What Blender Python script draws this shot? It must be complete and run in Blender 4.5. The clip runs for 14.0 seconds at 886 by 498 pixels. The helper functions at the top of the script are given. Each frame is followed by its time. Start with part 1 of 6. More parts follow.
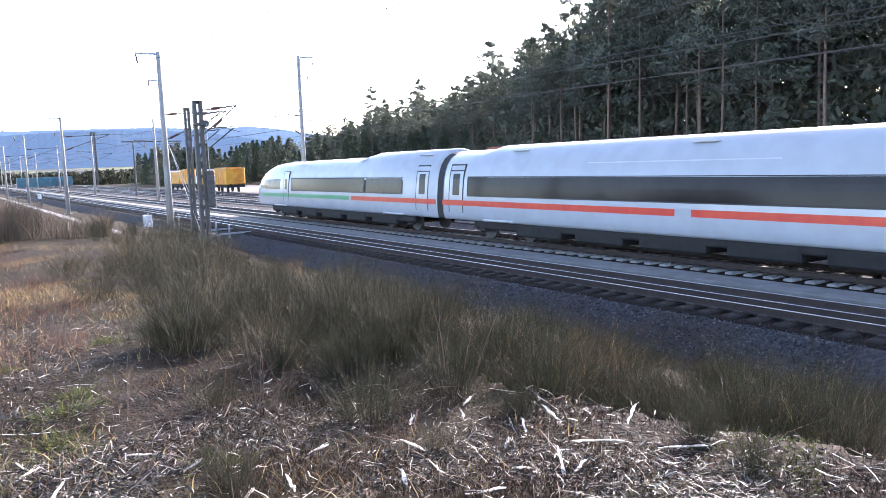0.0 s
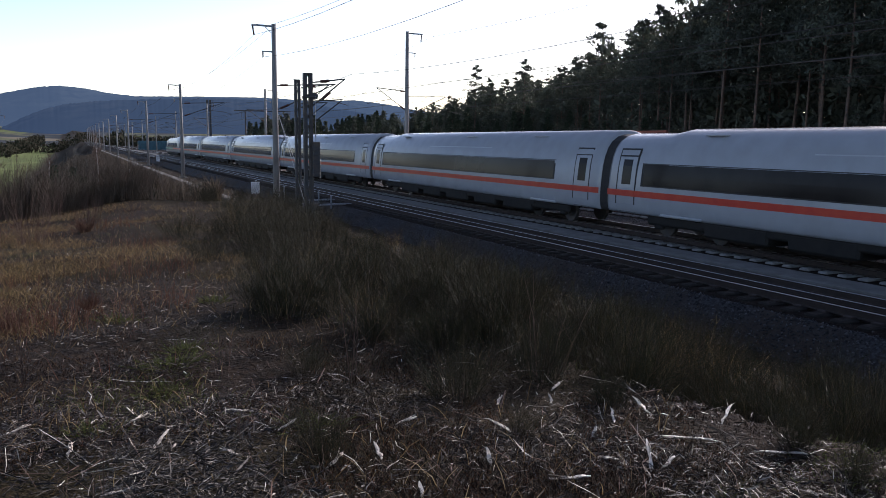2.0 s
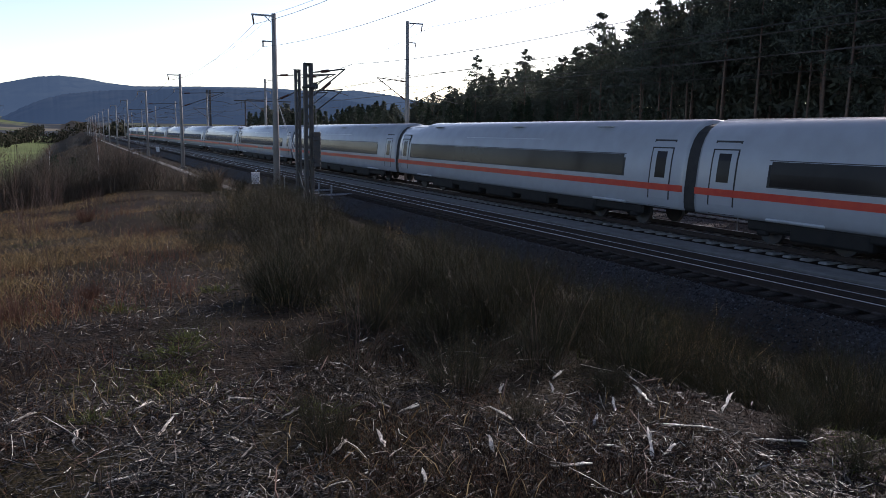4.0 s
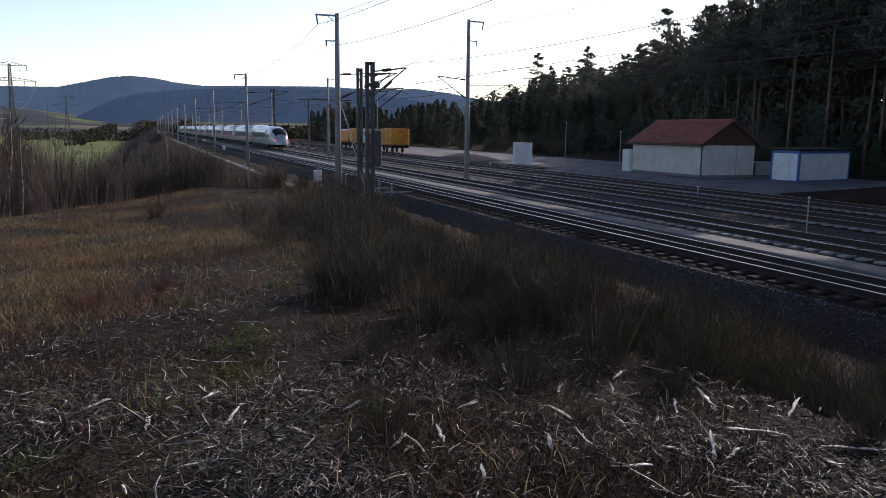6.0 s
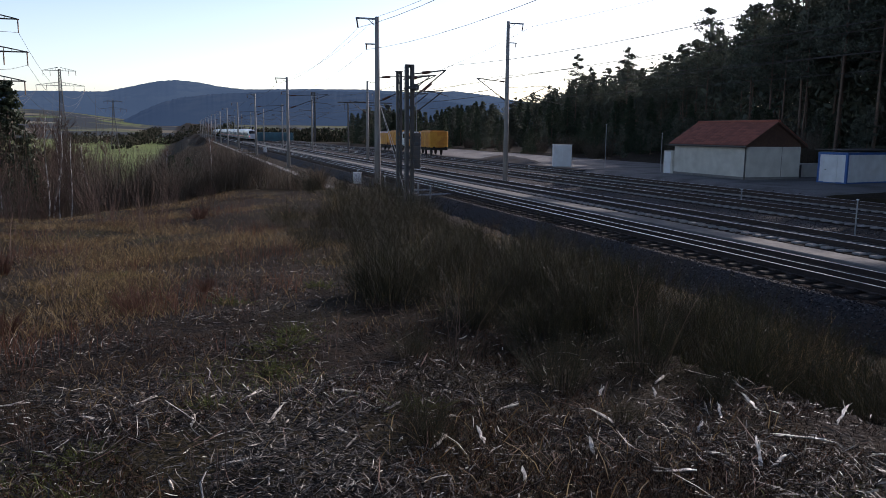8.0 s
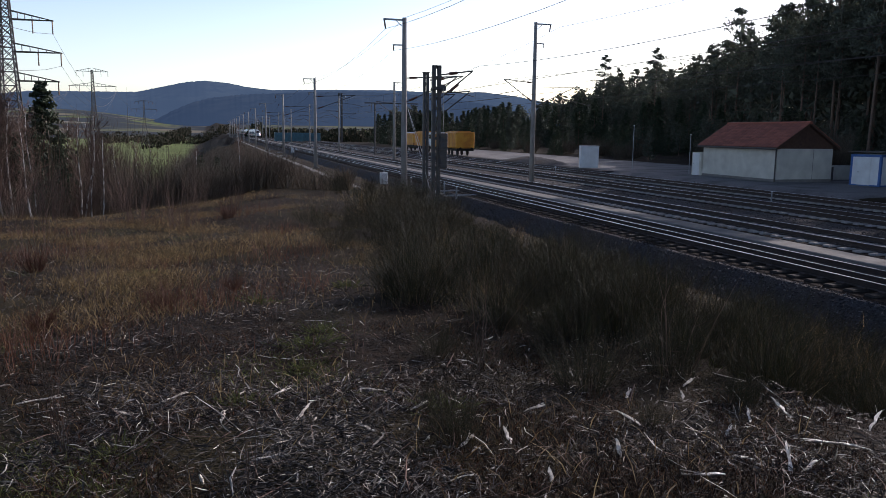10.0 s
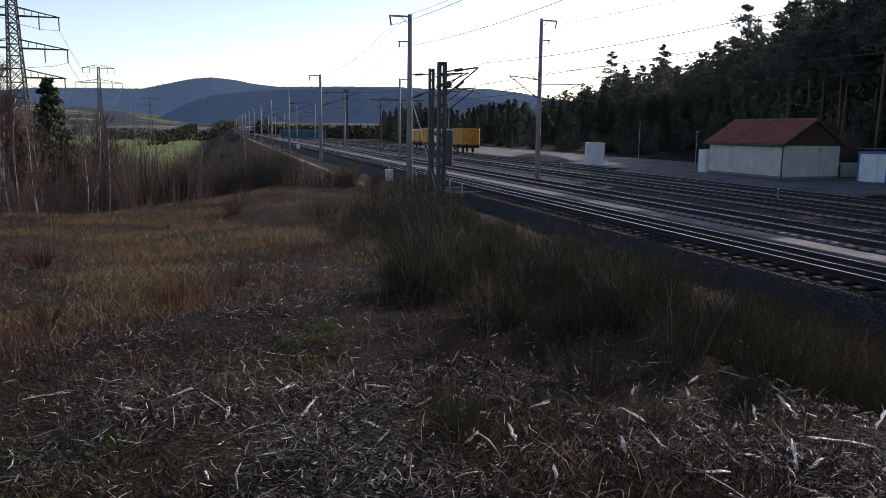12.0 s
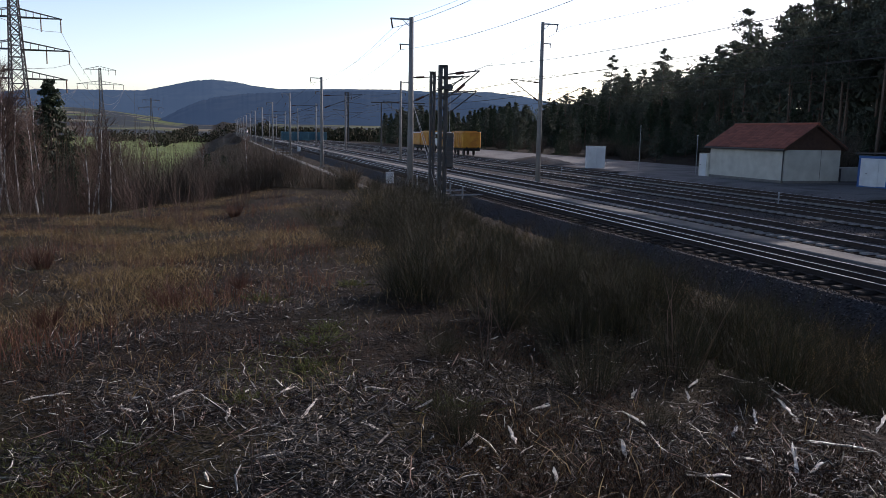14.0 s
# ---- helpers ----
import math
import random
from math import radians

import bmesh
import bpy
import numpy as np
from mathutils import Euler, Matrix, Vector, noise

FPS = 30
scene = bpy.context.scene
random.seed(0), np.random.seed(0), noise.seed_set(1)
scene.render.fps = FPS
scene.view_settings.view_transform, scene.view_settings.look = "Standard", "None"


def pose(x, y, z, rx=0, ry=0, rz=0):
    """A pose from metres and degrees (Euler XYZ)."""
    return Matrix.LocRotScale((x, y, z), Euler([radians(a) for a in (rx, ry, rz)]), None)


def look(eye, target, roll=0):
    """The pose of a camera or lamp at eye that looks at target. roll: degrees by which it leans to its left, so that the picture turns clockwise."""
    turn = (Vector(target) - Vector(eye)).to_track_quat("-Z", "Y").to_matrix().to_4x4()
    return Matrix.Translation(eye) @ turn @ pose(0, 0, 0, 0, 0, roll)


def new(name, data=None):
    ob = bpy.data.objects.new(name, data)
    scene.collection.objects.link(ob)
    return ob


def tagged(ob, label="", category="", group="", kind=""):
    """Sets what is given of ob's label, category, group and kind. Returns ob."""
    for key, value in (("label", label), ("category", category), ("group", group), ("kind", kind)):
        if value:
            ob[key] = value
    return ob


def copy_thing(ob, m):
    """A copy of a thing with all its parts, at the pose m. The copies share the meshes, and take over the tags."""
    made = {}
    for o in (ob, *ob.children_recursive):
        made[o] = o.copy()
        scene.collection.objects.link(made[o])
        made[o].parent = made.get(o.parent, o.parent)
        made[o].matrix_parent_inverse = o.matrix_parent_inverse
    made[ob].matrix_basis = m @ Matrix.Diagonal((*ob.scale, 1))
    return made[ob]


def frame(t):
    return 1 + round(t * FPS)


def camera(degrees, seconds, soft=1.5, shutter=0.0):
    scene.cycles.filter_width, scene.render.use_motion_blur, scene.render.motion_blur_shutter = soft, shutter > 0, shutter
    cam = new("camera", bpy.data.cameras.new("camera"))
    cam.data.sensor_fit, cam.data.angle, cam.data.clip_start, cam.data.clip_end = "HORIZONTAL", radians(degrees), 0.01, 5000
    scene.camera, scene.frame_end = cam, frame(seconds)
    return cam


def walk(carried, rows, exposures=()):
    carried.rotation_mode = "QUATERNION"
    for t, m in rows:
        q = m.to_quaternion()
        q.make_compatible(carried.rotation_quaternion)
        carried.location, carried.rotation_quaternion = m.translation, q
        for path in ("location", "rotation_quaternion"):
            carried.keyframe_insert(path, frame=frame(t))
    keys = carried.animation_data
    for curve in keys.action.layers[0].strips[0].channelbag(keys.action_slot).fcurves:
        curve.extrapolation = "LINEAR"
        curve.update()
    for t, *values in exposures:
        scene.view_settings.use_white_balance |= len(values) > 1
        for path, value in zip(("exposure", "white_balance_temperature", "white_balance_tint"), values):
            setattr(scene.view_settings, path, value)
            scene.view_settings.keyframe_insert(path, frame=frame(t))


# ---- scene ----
# x to the right of the line, y along the line, z up from the rail heads
LENS, EYE = 60.0, 3.2
cam = camera(LENS, 14.0, soft=0.85, shutter=0.0)
# seconds, place, heading to the right of the line, pitch, roll
ROWS = [
    (0.0, 0.094, 0.036, 3.211, 33.05, -6.50, -2.00),
    (0.1, 0.085, 0.027, 3.205, 30.43, -6.67, -2.29),
    (0.2, 0.087, 0.029, 3.208, 28.52, -6.69, -2.43),
    (0.3, 0.087, 0.027, 3.214, 27.26, -6.81, -2.41),
    (0.4, 0.084, 0.022, 3.214, 26.73, -6.86, -2.27),
    (0.5, 0.080, 0.019, 3.212, 26.39, -6.87, -1.73),
    (1.0, 0.072, 0.009, 3.208, 26.04, -7.25, -0.38),
    (1.5, 0.071, 0.027, 3.205, 25.76, -7.63, 0.46),
    (2.0, 0.079, 0.042, 3.210, 25.87, -7.90, 0.68),
    (2.5, 0.080, 0.046, 3.207, 25.97, -8.16, 0.78),
    (3.0, 0.074, 0.045, 3.204, 26.09, -8.45, 0.71),
    (5.5, 0.036, 0.005, 3.205, 23.32, -8.86, 0.82),
    (6.0, 0.032, 0.007, 3.203, 21.46, -8.78, 0.72),
    (6.5, 0.027, 0.006, 3.202, 20.63, -8.66, 0.68),
    (7.0, 0.021, 0.012, 3.205, 19.94, -8.72, 0.65),
    (7.5, 0.018, 0.029, 3.205, 19.16, -8.74, 0.60),
    (8.0, 0.013, 0.006, 3.201, 18.57, -8.65, 0.51),
    (10.5, -0.008, -0.006, 3.201, 16.42, -8.65, 0.71),
    (11.0, -0.007, -0.002, 3.199, 16.32, -8.72, 0.71),
    (11.5, -0.007, 0.001, 3.199, 16.26, -8.79, 0.71),
    (12.0, -0.003, -0.002, 3.199, 16.26, -8.85, 0.70),
    (12.5, -0.000, -0.000, 3.200, 16.20, -8.80, 0.65),
    (13.0, -0.002, 0.001, 3.200, 16.19, -8.75, 0.65),
    (13.5, -0.001, -0.001, 3.201, 16.25, -8.71, 0.75),
    (14.0, -0.006, -0.002, 3.197, 16.23, -8.64, 0.93),
]
walk(cam, [(t, pose(x, y, z, 90 + pitch, 0, -yaw) @ pose(0, 0, 0, 0, 0, roll)) for t, x, y, z, yaw, pitch, roll in ROWS],
     exposures=[(t, stops, 6050, 23) for t, stops in ((0.0, 2.5), (0.3, 1.75), (0.6, 1.15), (1.0, 0.42), (1.5, 0.2), (3.0, 0.06), (5.5, 0.05), (8.0, -0.04), (14.0, -0.04))])

# ---- world and sun ----
SUN_AZ, SUN_EL = 63.0, 25.5      # degrees to the right of the line, above the horizon
world = bpy.data.worlds.new("sky")
scene.world = world
world.use_nodes = True
wn = world.node_tree
sky = wn.nodes.new("ShaderNodeTexSky")
sky.sky_type, sky.sun_disc = "NISHITA", False
sky.sun_elevation, sky.sun_rotation = radians(SUN_EL), radians(SUN_AZ)
sky.air_density, sky.dust_density, sky.ozone_density = 1.0, 1.2, 1.2
# the haze of a spring afternoon brightens the sky towards the horizon, all round
wtc = wn.nodes.new("ShaderNodeTexCoord")
wsep = wn.nodes.new("ShaderNodeSeparateXYZ")
wn.links.new(wtc.outputs["Generated"], wsep.inputs[0])
wrng = wn.nodes.new("ShaderNodeMapRange")
wrng.interpolation_type = "SMOOTHSTEP"
for key, value in (("From Min", 0.0), ("From Max", 0.55), ("To Min", 2.6), ("To Max", 0.9)):
    wrng.inputs[key].default_value = value
wn.links.new(wsep.outputs["Z"], wrng.inputs["Value"])
wmul = wn.nodes.new("ShaderNodeMix")
wmul.data_type, wmul.blend_type = "RGBA", "MULTIPLY"
wmul.clamp_result = False
wmul.inputs["Factor"].default_value = 1.0
wn.links.new(sky.outputs["Color"], wmul.inputs["A"])
wcol = wn.nodes.new("ShaderNodeCombineColor")
for key in ("Red", "Green", "Blue"):
    wn.links.new(wrng.outputs["Result"], wcol.inputs[key])
wn.links.new(wcol.outputs["Color"], wmul.inputs["B"])
wn.links.new(wmul.outputs["Result"], wn.nodes["Background"].inputs["Color"])
wn.nodes["Background"].inputs["Strength"].default_value = 0.088
sun = new("sun", bpy.data.lights.new("sun", "SUN"))
sun.data.energy, sun.data.angle, sun.data.color = 4.4, radians(0.6), (1.0, 0.93, 0.82)
sa, se = radians(SUN_AZ), radians(SUN_EL)
sun.matrix_world = look((math.sin(sa) * math.cos(se) * 100, math.cos(sa) * math.cos(se) * 100, math.sin(se) * 100), (0, 0, 0))


# ---- materials ----
def material(name, colour, rough=0.8, metal=0.0, colour2=None, scale=4.0, mix=0.5, bump=0.0, bump_scale=30.0, colour3=None, scale3=0.6,
             random_tint=0.0, spec=0.5, translucent=0.0, island=False, detail=6.0):
    """Two noises mix up to three colours; a third gives fine relief."""
    m = bpy.data.materials.new(name)
    m.use_nodes = True
    nt = m.node_tree
    b = nt.nodes["Principled BSDF"]
    b.inputs["Roughness"].default_value, b.inputs["Metallic"].default_value = rough, metal
    b.inputs["Specular IOR Level"].default_value = spec
    geo = nt.nodes.new("ShaderNodeNewGeometry")
    pos = geo.outputs["Position"] if not random_tint else None
    if pos is None:
        tc = nt.nodes.new("ShaderNodeTexCoord")
        pos = tc.outputs["Object"]

    def noise_node(s, d=detail):
        n = nt.nodes.new("ShaderNodeTexNoise")
        n.inputs["Scale"].default_value, n.inputs["Detail"].default_value = s, d
        nt.links.new(pos, n.inputs["Vector"])
        return n

    def mixer(fac, a, bcol, lo, hi):
        r = nt.nodes.new("ShaderNodeMapRange")
        r.inputs["From Min"].default_value, r.inputs["From Max"].default_value = lo, hi
        nt.links.new(fac, r.inputs["Value"])
        x = nt.nodes.new("ShaderNodeMix")
        x.data_type = "RGBA"
        nt.links.new(r.outputs["Result"], x.inputs["Factor"])
        for sock, val in ((x.inputs["A"], a), (x.inputs["B"], bcol)):
            if isinstance(val, tuple):
                sock.default_value = (*val, 1)
            else:
                nt.links.new(val, sock)
        return x.outputs["Result"]

    out = colour
    if colour2:
        out = mixer(noise_node(scale).outputs["Fac"], out, colour2, 0.5 - 0.35 * mix, 0.5 + 0.35 * mix)
    if colour3:
        out = mixer(noise_node(scale3, 3).outputs["Fac"], out, colour3, 0.45, 0.62)
    if random_tint:
        oi = nt.nodes.new("ShaderNodeObjectInfo")
        src = geo.outputs["Random Per Island"] if island else oi.outputs["Random"]
        h = nt.nodes.new("ShaderNodeHueSaturation")
        r = nt.nodes.new("ShaderNodeMapRange")
        r.inputs["To Min"].default_value, r.inputs["To Max"].default_value = 1 - random_tint, 1 + random_tint
        nt.links.new(src, r.inputs["Value"])
        nt.links.new(r.outputs["Result"], h.inputs["Value"])
        if isinstance(out, tuple):
            h.inputs["Color"].default_value = (*out, 1)
        else:
            nt.links.new(out, h.inputs["Color"])
        out = h.outputs["Color"]
    if isinstance(out, tuple):
        b.inputs["Base Color"].default_value = (*out, 1)
    else:
        nt.links.new(out, b.inputs["Base Color"])
    if bump:
        bn = nt.nodes.new("ShaderNodeBump")
        bn.inputs["Strength"].default_value, bn.inputs["Distance"].default_value = bump, 0.03
        nt.links.new(noise_node(bump_scale).outputs["Fac"], bn.inputs["Height"])
        nt.links.new(bn.outputs["Normal"], b.inputs["Normal"])
    if translucent:
        tr = nt.nodes.new("ShaderNodeBsdfTranslucent")
        ms = nt.nodes.new("ShaderNodeMixShader")
        ms.inputs[0].default_value = translucent
        if isinstance(out, tuple):
            tr.inputs["Color"].default_value = (*out, 1)
        else:
            nt.links.new(out, tr.inputs["Color"])
        nt.links.new(b.outputs[0], ms.inputs[1])
        nt.links.new(tr.outputs[0], ms.inputs[2])
        nt.links.new(ms.outputs[0], nt.nodes["Material Output"].inputs["Surface"])
    return m


M = {}
M["ballast"] = material("ballast", (0.036, 0.035, 0.036), 0.95, spec=0.12, colour2=(0.085, 0.083, 0.086), scale=14, mix=0.4, bump=1.0, bump_scale=22, colour3=(0.065, 0.052, 0.043), scale3=0.3)
M["dusty_ballast"] = material("brake_dust_ballast", (0.016, 0.012, 0.010), 0.97, spec=0.05, colour2=(0.034, 0.026, 0.022), scale=16, mix=0.4, bump=1.0, bump_scale=24, colour3=(0.028, 0.021, 0.017), scale3=0.4)
M["sleeper"] = material("sleeper_concrete", (0.36, 0.34, 0.315), 0.9, spec=0.2, colour2=(0.24, 0.22, 0.20), scale=5, bump=0.3, bump_scale=60)
M["dark_sleeper"] = material("dark_oiled_sleeper", (0.050, 0.043, 0.037), 0.95, spec=0.12, colour2=(0.035, 0.030, 0.026), scale=5, bump=0.3, bump_scale=60)
M["concrete"] = material("concrete", (0.23, 0.22, 0.205), 0.95, spec=0.15, colour2=(0.17, 0.16, 0.145), scale=2.2, bump=0.25, bump_scale=40)
M["rail_head"] = material("polished_rail_head", (0.68, 0.68, 0.69), 0.34, 1.0)
M["rail_rust"] = material("rusty_rail_web", (0.070, 0.048, 0.037), 0.85, 0.1, colour2=(0.048, 0.036, 0.031), scale=6)
M["steel"] = material("galvanised_steel", (0.36, 0.37, 0.38), 0.5, 0.6, colour2=(0.26, 0.27, 0.28), scale=3)
M["dark_steel"] = material("weathered_dark_steel", (0.075, 0.08, 0.085), 0.6, 0.4, colour2=(0.12, 0.10, 0.085), scale=4)
M["mast"] = material("mast_concrete", (0.32, 0.31, 0.295), 0.85, colour2=(0.24, 0.23, 0.215), scale=1.2, bump=0.2, bump_scale=50)
M["cable"] = material("pale_cable_sheath", (0.42, 0.42, 0.41), 0.5)
M["wire"] = material("copper_wire", (0.10, 0.09, 0.08), 0.5, 0.8)
M["insulator"] = material("brown_glazed_insulator", (0.10, 0.045, 0.03), 0.25)
M["white_paint"] = material("white_train_paint", (0.41, 0.43, 0.465), 0.2, colour2=(0.37, 0.385, 0.41), scale=1.5, spec=0.6)
M["grey_paint"] = material("light_grey_paint", (0.50, 0.52, 0.54), 0.35, colour2=(0.42, 0.43, 0.45), scale=2)
M["red_paint"] = material("red_stripe_paint", (0.62, 0.075, 0.04), 0.3, colour2=(0.55, 0.05, 0.035), scale=3)
M["green_paint"] = material("green_stripe_paint", (0.04, 0.26, 0.13), 0.3)
M["dark_glass"] = material("tinted_glass", (0.024, 0.021, 0.020), 0.12, spec=0.16, colour2=(0.016, 0.014, 0.014), scale=0.9)
M["black_rubber"] = material("black_rubber", (0.022, 0.022, 0.024), 0.75, colour2=(0.035, 0.033, 0.03), scale=5)
M["under"] = material("dusty_underframe", (0.014, 0.013, 0.0125), 0.85, 0.0, colour2=(0.026, 0.023, 0.020), scale=3)
M["orange_paint"] = material("orange_vehicle_paint", (0.62, 0.25, 0.015), 0.55, colour2=(0.42, 0.16, 0.02), scale=1.2, colour3=(0.62, 0.30, 0.03), scale3=0.9)
M["render_wall"] = material("pale_wall_render", (0.62, 0.60, 0.53), 0.9, colour2=(0.50, 0.48, 0.42), scale=1.4, bump=0.2, bump_scale=70)
M["roof_tile"] = material("red_roof_tile", (0.30, 0.085, 0.045), 0.8, colour2=(0.20, 0.06, 0.04), scale=5, random_tint=0.25)
M["wood_dark"] = material("dark_gable_boards", (0.09, 0.045, 0.028), 0.75, colour2=(0.06, 0.03, 0.02), scale=6)
M["white_box"] = material("white_cabinet_paint", (0.72, 0.74, 0.75), 0.5, colour2=(0.60, 0.61, 0.61), scale=1.6)
M["blue_paint"] = material("blue_frame_paint", (0.035, 0.12, 0.36), 0.5, colour2=(0.03, 0.09, 0.26), scale=3)
M["teal_paint"] = material("blue_green_container_paint", (0.06, 0.16, 0.20), 0.6, colour2=(0.04, 0.10, 0.13), scale=2)
M["bark"] = material("pine_bark", (0.19, 0.12, 0.085), 0.95, colour2=(0.10, 0.075, 0.06), scale=5, bump=0.6, bump_scale=14)
M["birch_bark"] = material("birch_bark", (0.62, 0.60, 0.56), 0.85, colour2=(0.13, 0.11, 0.09), scale=3.5, mix=0.3)
M["twig"] = material("bare_twigs", (0.12, 0.075, 0.055), 0.9, random_tint=0.35)
M["needles"] = material("pine_needles", (0.088, 0.100, 0.072), 0.75, random_tint=0.4, translucent=0.32, island=True)
M["spruce"] = material("spruce_needles", (0.045, 0.062, 0.034), 0.75, random_tint=0.35, translucent=0.2, island=True)
M["scrub"] = material("leafless_scrub", (0.115, 0.090, 0.064), 0.85, random_tint=0.5, translucent=0.2, island=True)
M["red_stem"] = material("reddish_dry_stems", (0.13, 0.060, 0.036), 0.8, random_tint=0.4, translucent=0.3, island=True)
M["moss"] = material("moss", (0.10, 0.115, 0.030), 0.95, random_tint=0.4, translucent=0.2, island=True)


def island_material(name, stops, rough=0.7, spec=0.4, translucent=0.0):
    """Every loose piece takes its own tone from a row of tones."""
    m = bpy.data.materials.new(name)
    m.use_nodes = True
    nt = m.node_tree
    p = nt.nodes["Principled BSDF"]
    p.inputs["Roughness"].default_value, p.inputs["Specular IOR Level"].default_value = rough, spec
    geo = nt.nodes.new("ShaderNodeNewGeometry")
    ramp = nt.nodes.new("ShaderNodeValToRGB")
    el = ramp.color_ramp.elements
    el[0].position, el[0].color = stops[0][0], (*stops[0][1], 1)
    el[1].position, el[1].color = stops[-1][0], (*stops[-1][1], 1)
    for q, c in stops[1:-1]:
        el.new(q).color = (*c, 1)
    nt.links.new(geo.outputs["Random Per Island"], ramp.inputs[0])
    nt.links.new(ramp.outputs[0], p.inputs["Base Color"])
    if translucent:
        tr = nt.nodes.new("ShaderNodeBsdfTranslucent")
        ms = nt.nodes.new("ShaderNodeMixShader")
        ms.inputs[0].default_value = translucent
        nt.links.new(ramp.outputs[0], tr.inputs["Color"])
        nt.links.new(p.outputs[0], ms.inputs[1])
        nt.links.new(tr.outputs[0], ms.inputs[2])
        nt.links.new(ms.outputs[0], nt.nodes["Material Output"].inputs["Surface"])
    return m


M["litter"] = island_material("shredded_bark", [(0, (0.008, 0.006, 0.005)), (0.55, (0.021, 0.016, 0.012)), (0.84, (0.052, 0.042, 0.032)), (0.94, (0.17, 0.14, 0.11)), (1, (0.56, 0.49, 0.40))], 0.55, 0.35)
M["heather"] = island_material("heather", [(0, (0.010, 0.008, 0.006)), (0.6, (0.034, 0.019, 0.012)), (1, (0.15, 0.065, 0.028))], 0.8, 0.3, 0.15)
M["dark_heather"] = island_material("dark_heather", [(0, (0.005, 0.004, 0.003)), (0.6, (0.015, 0.010, 0.007)), (0.93, (0.045, 0.024, 0.013)), (1, (0.12, 0.06, 0.03))], 0.8, 0.2, 0.1)
M["far_trees"] = island_material("far_hedges", [(0, (0.022, 0.028, 0.016)), (0.5, (0.050, 0.048, 0.030)), (1, (0.095, 0.075, 0.050))], 0.9, 0.1)
M["broom"] = island_material("broom_stems", [(0, (0.007, 0.010, 0.004)), (0.5, (0.019, 0.024, 0.010)), (0.86, (0.040, 0.037, 0.018)), (1, (0.17, 0.13, 0.07))], 0.65, 0.3, 0.2)
M["broom_brown"] = island_material("dry_broom_twigs", [(0, (0.010, 0.008, 0.006)), (0.6, (0.030, 0.022, 0.015)), (0.9, (0.060, 0.044, 0.028)), (1, (0.20, 0.15, 0.09))], 0.7, 0.3, 0.15)
M["straw"] = island_material("dry_grass", [(0, (0.055, 0.037, 0.018)), (0.6, (0.20, 0.135, 0.060)), (1, (0.46, 0.34, 0.17))], 0.7, 0.4, 0.45)
M["pale_wood"] = material("bleached_split_wood", (0.80, 0.73, 0.63), 0.45, colour2=(0.58, 0.50, 0.40), scale=9, bump=0.5, bump_scale=30)
M["soil"] = material("soil", (0.012, 0.009, 0.007), 0.95, spec=0.1, colour2=(0.034, 0.023, 0.015), scale=7, bump=1.0, bump_scale=25, colour3=(0.034, 0.027, 0.013), scale3=0.35)


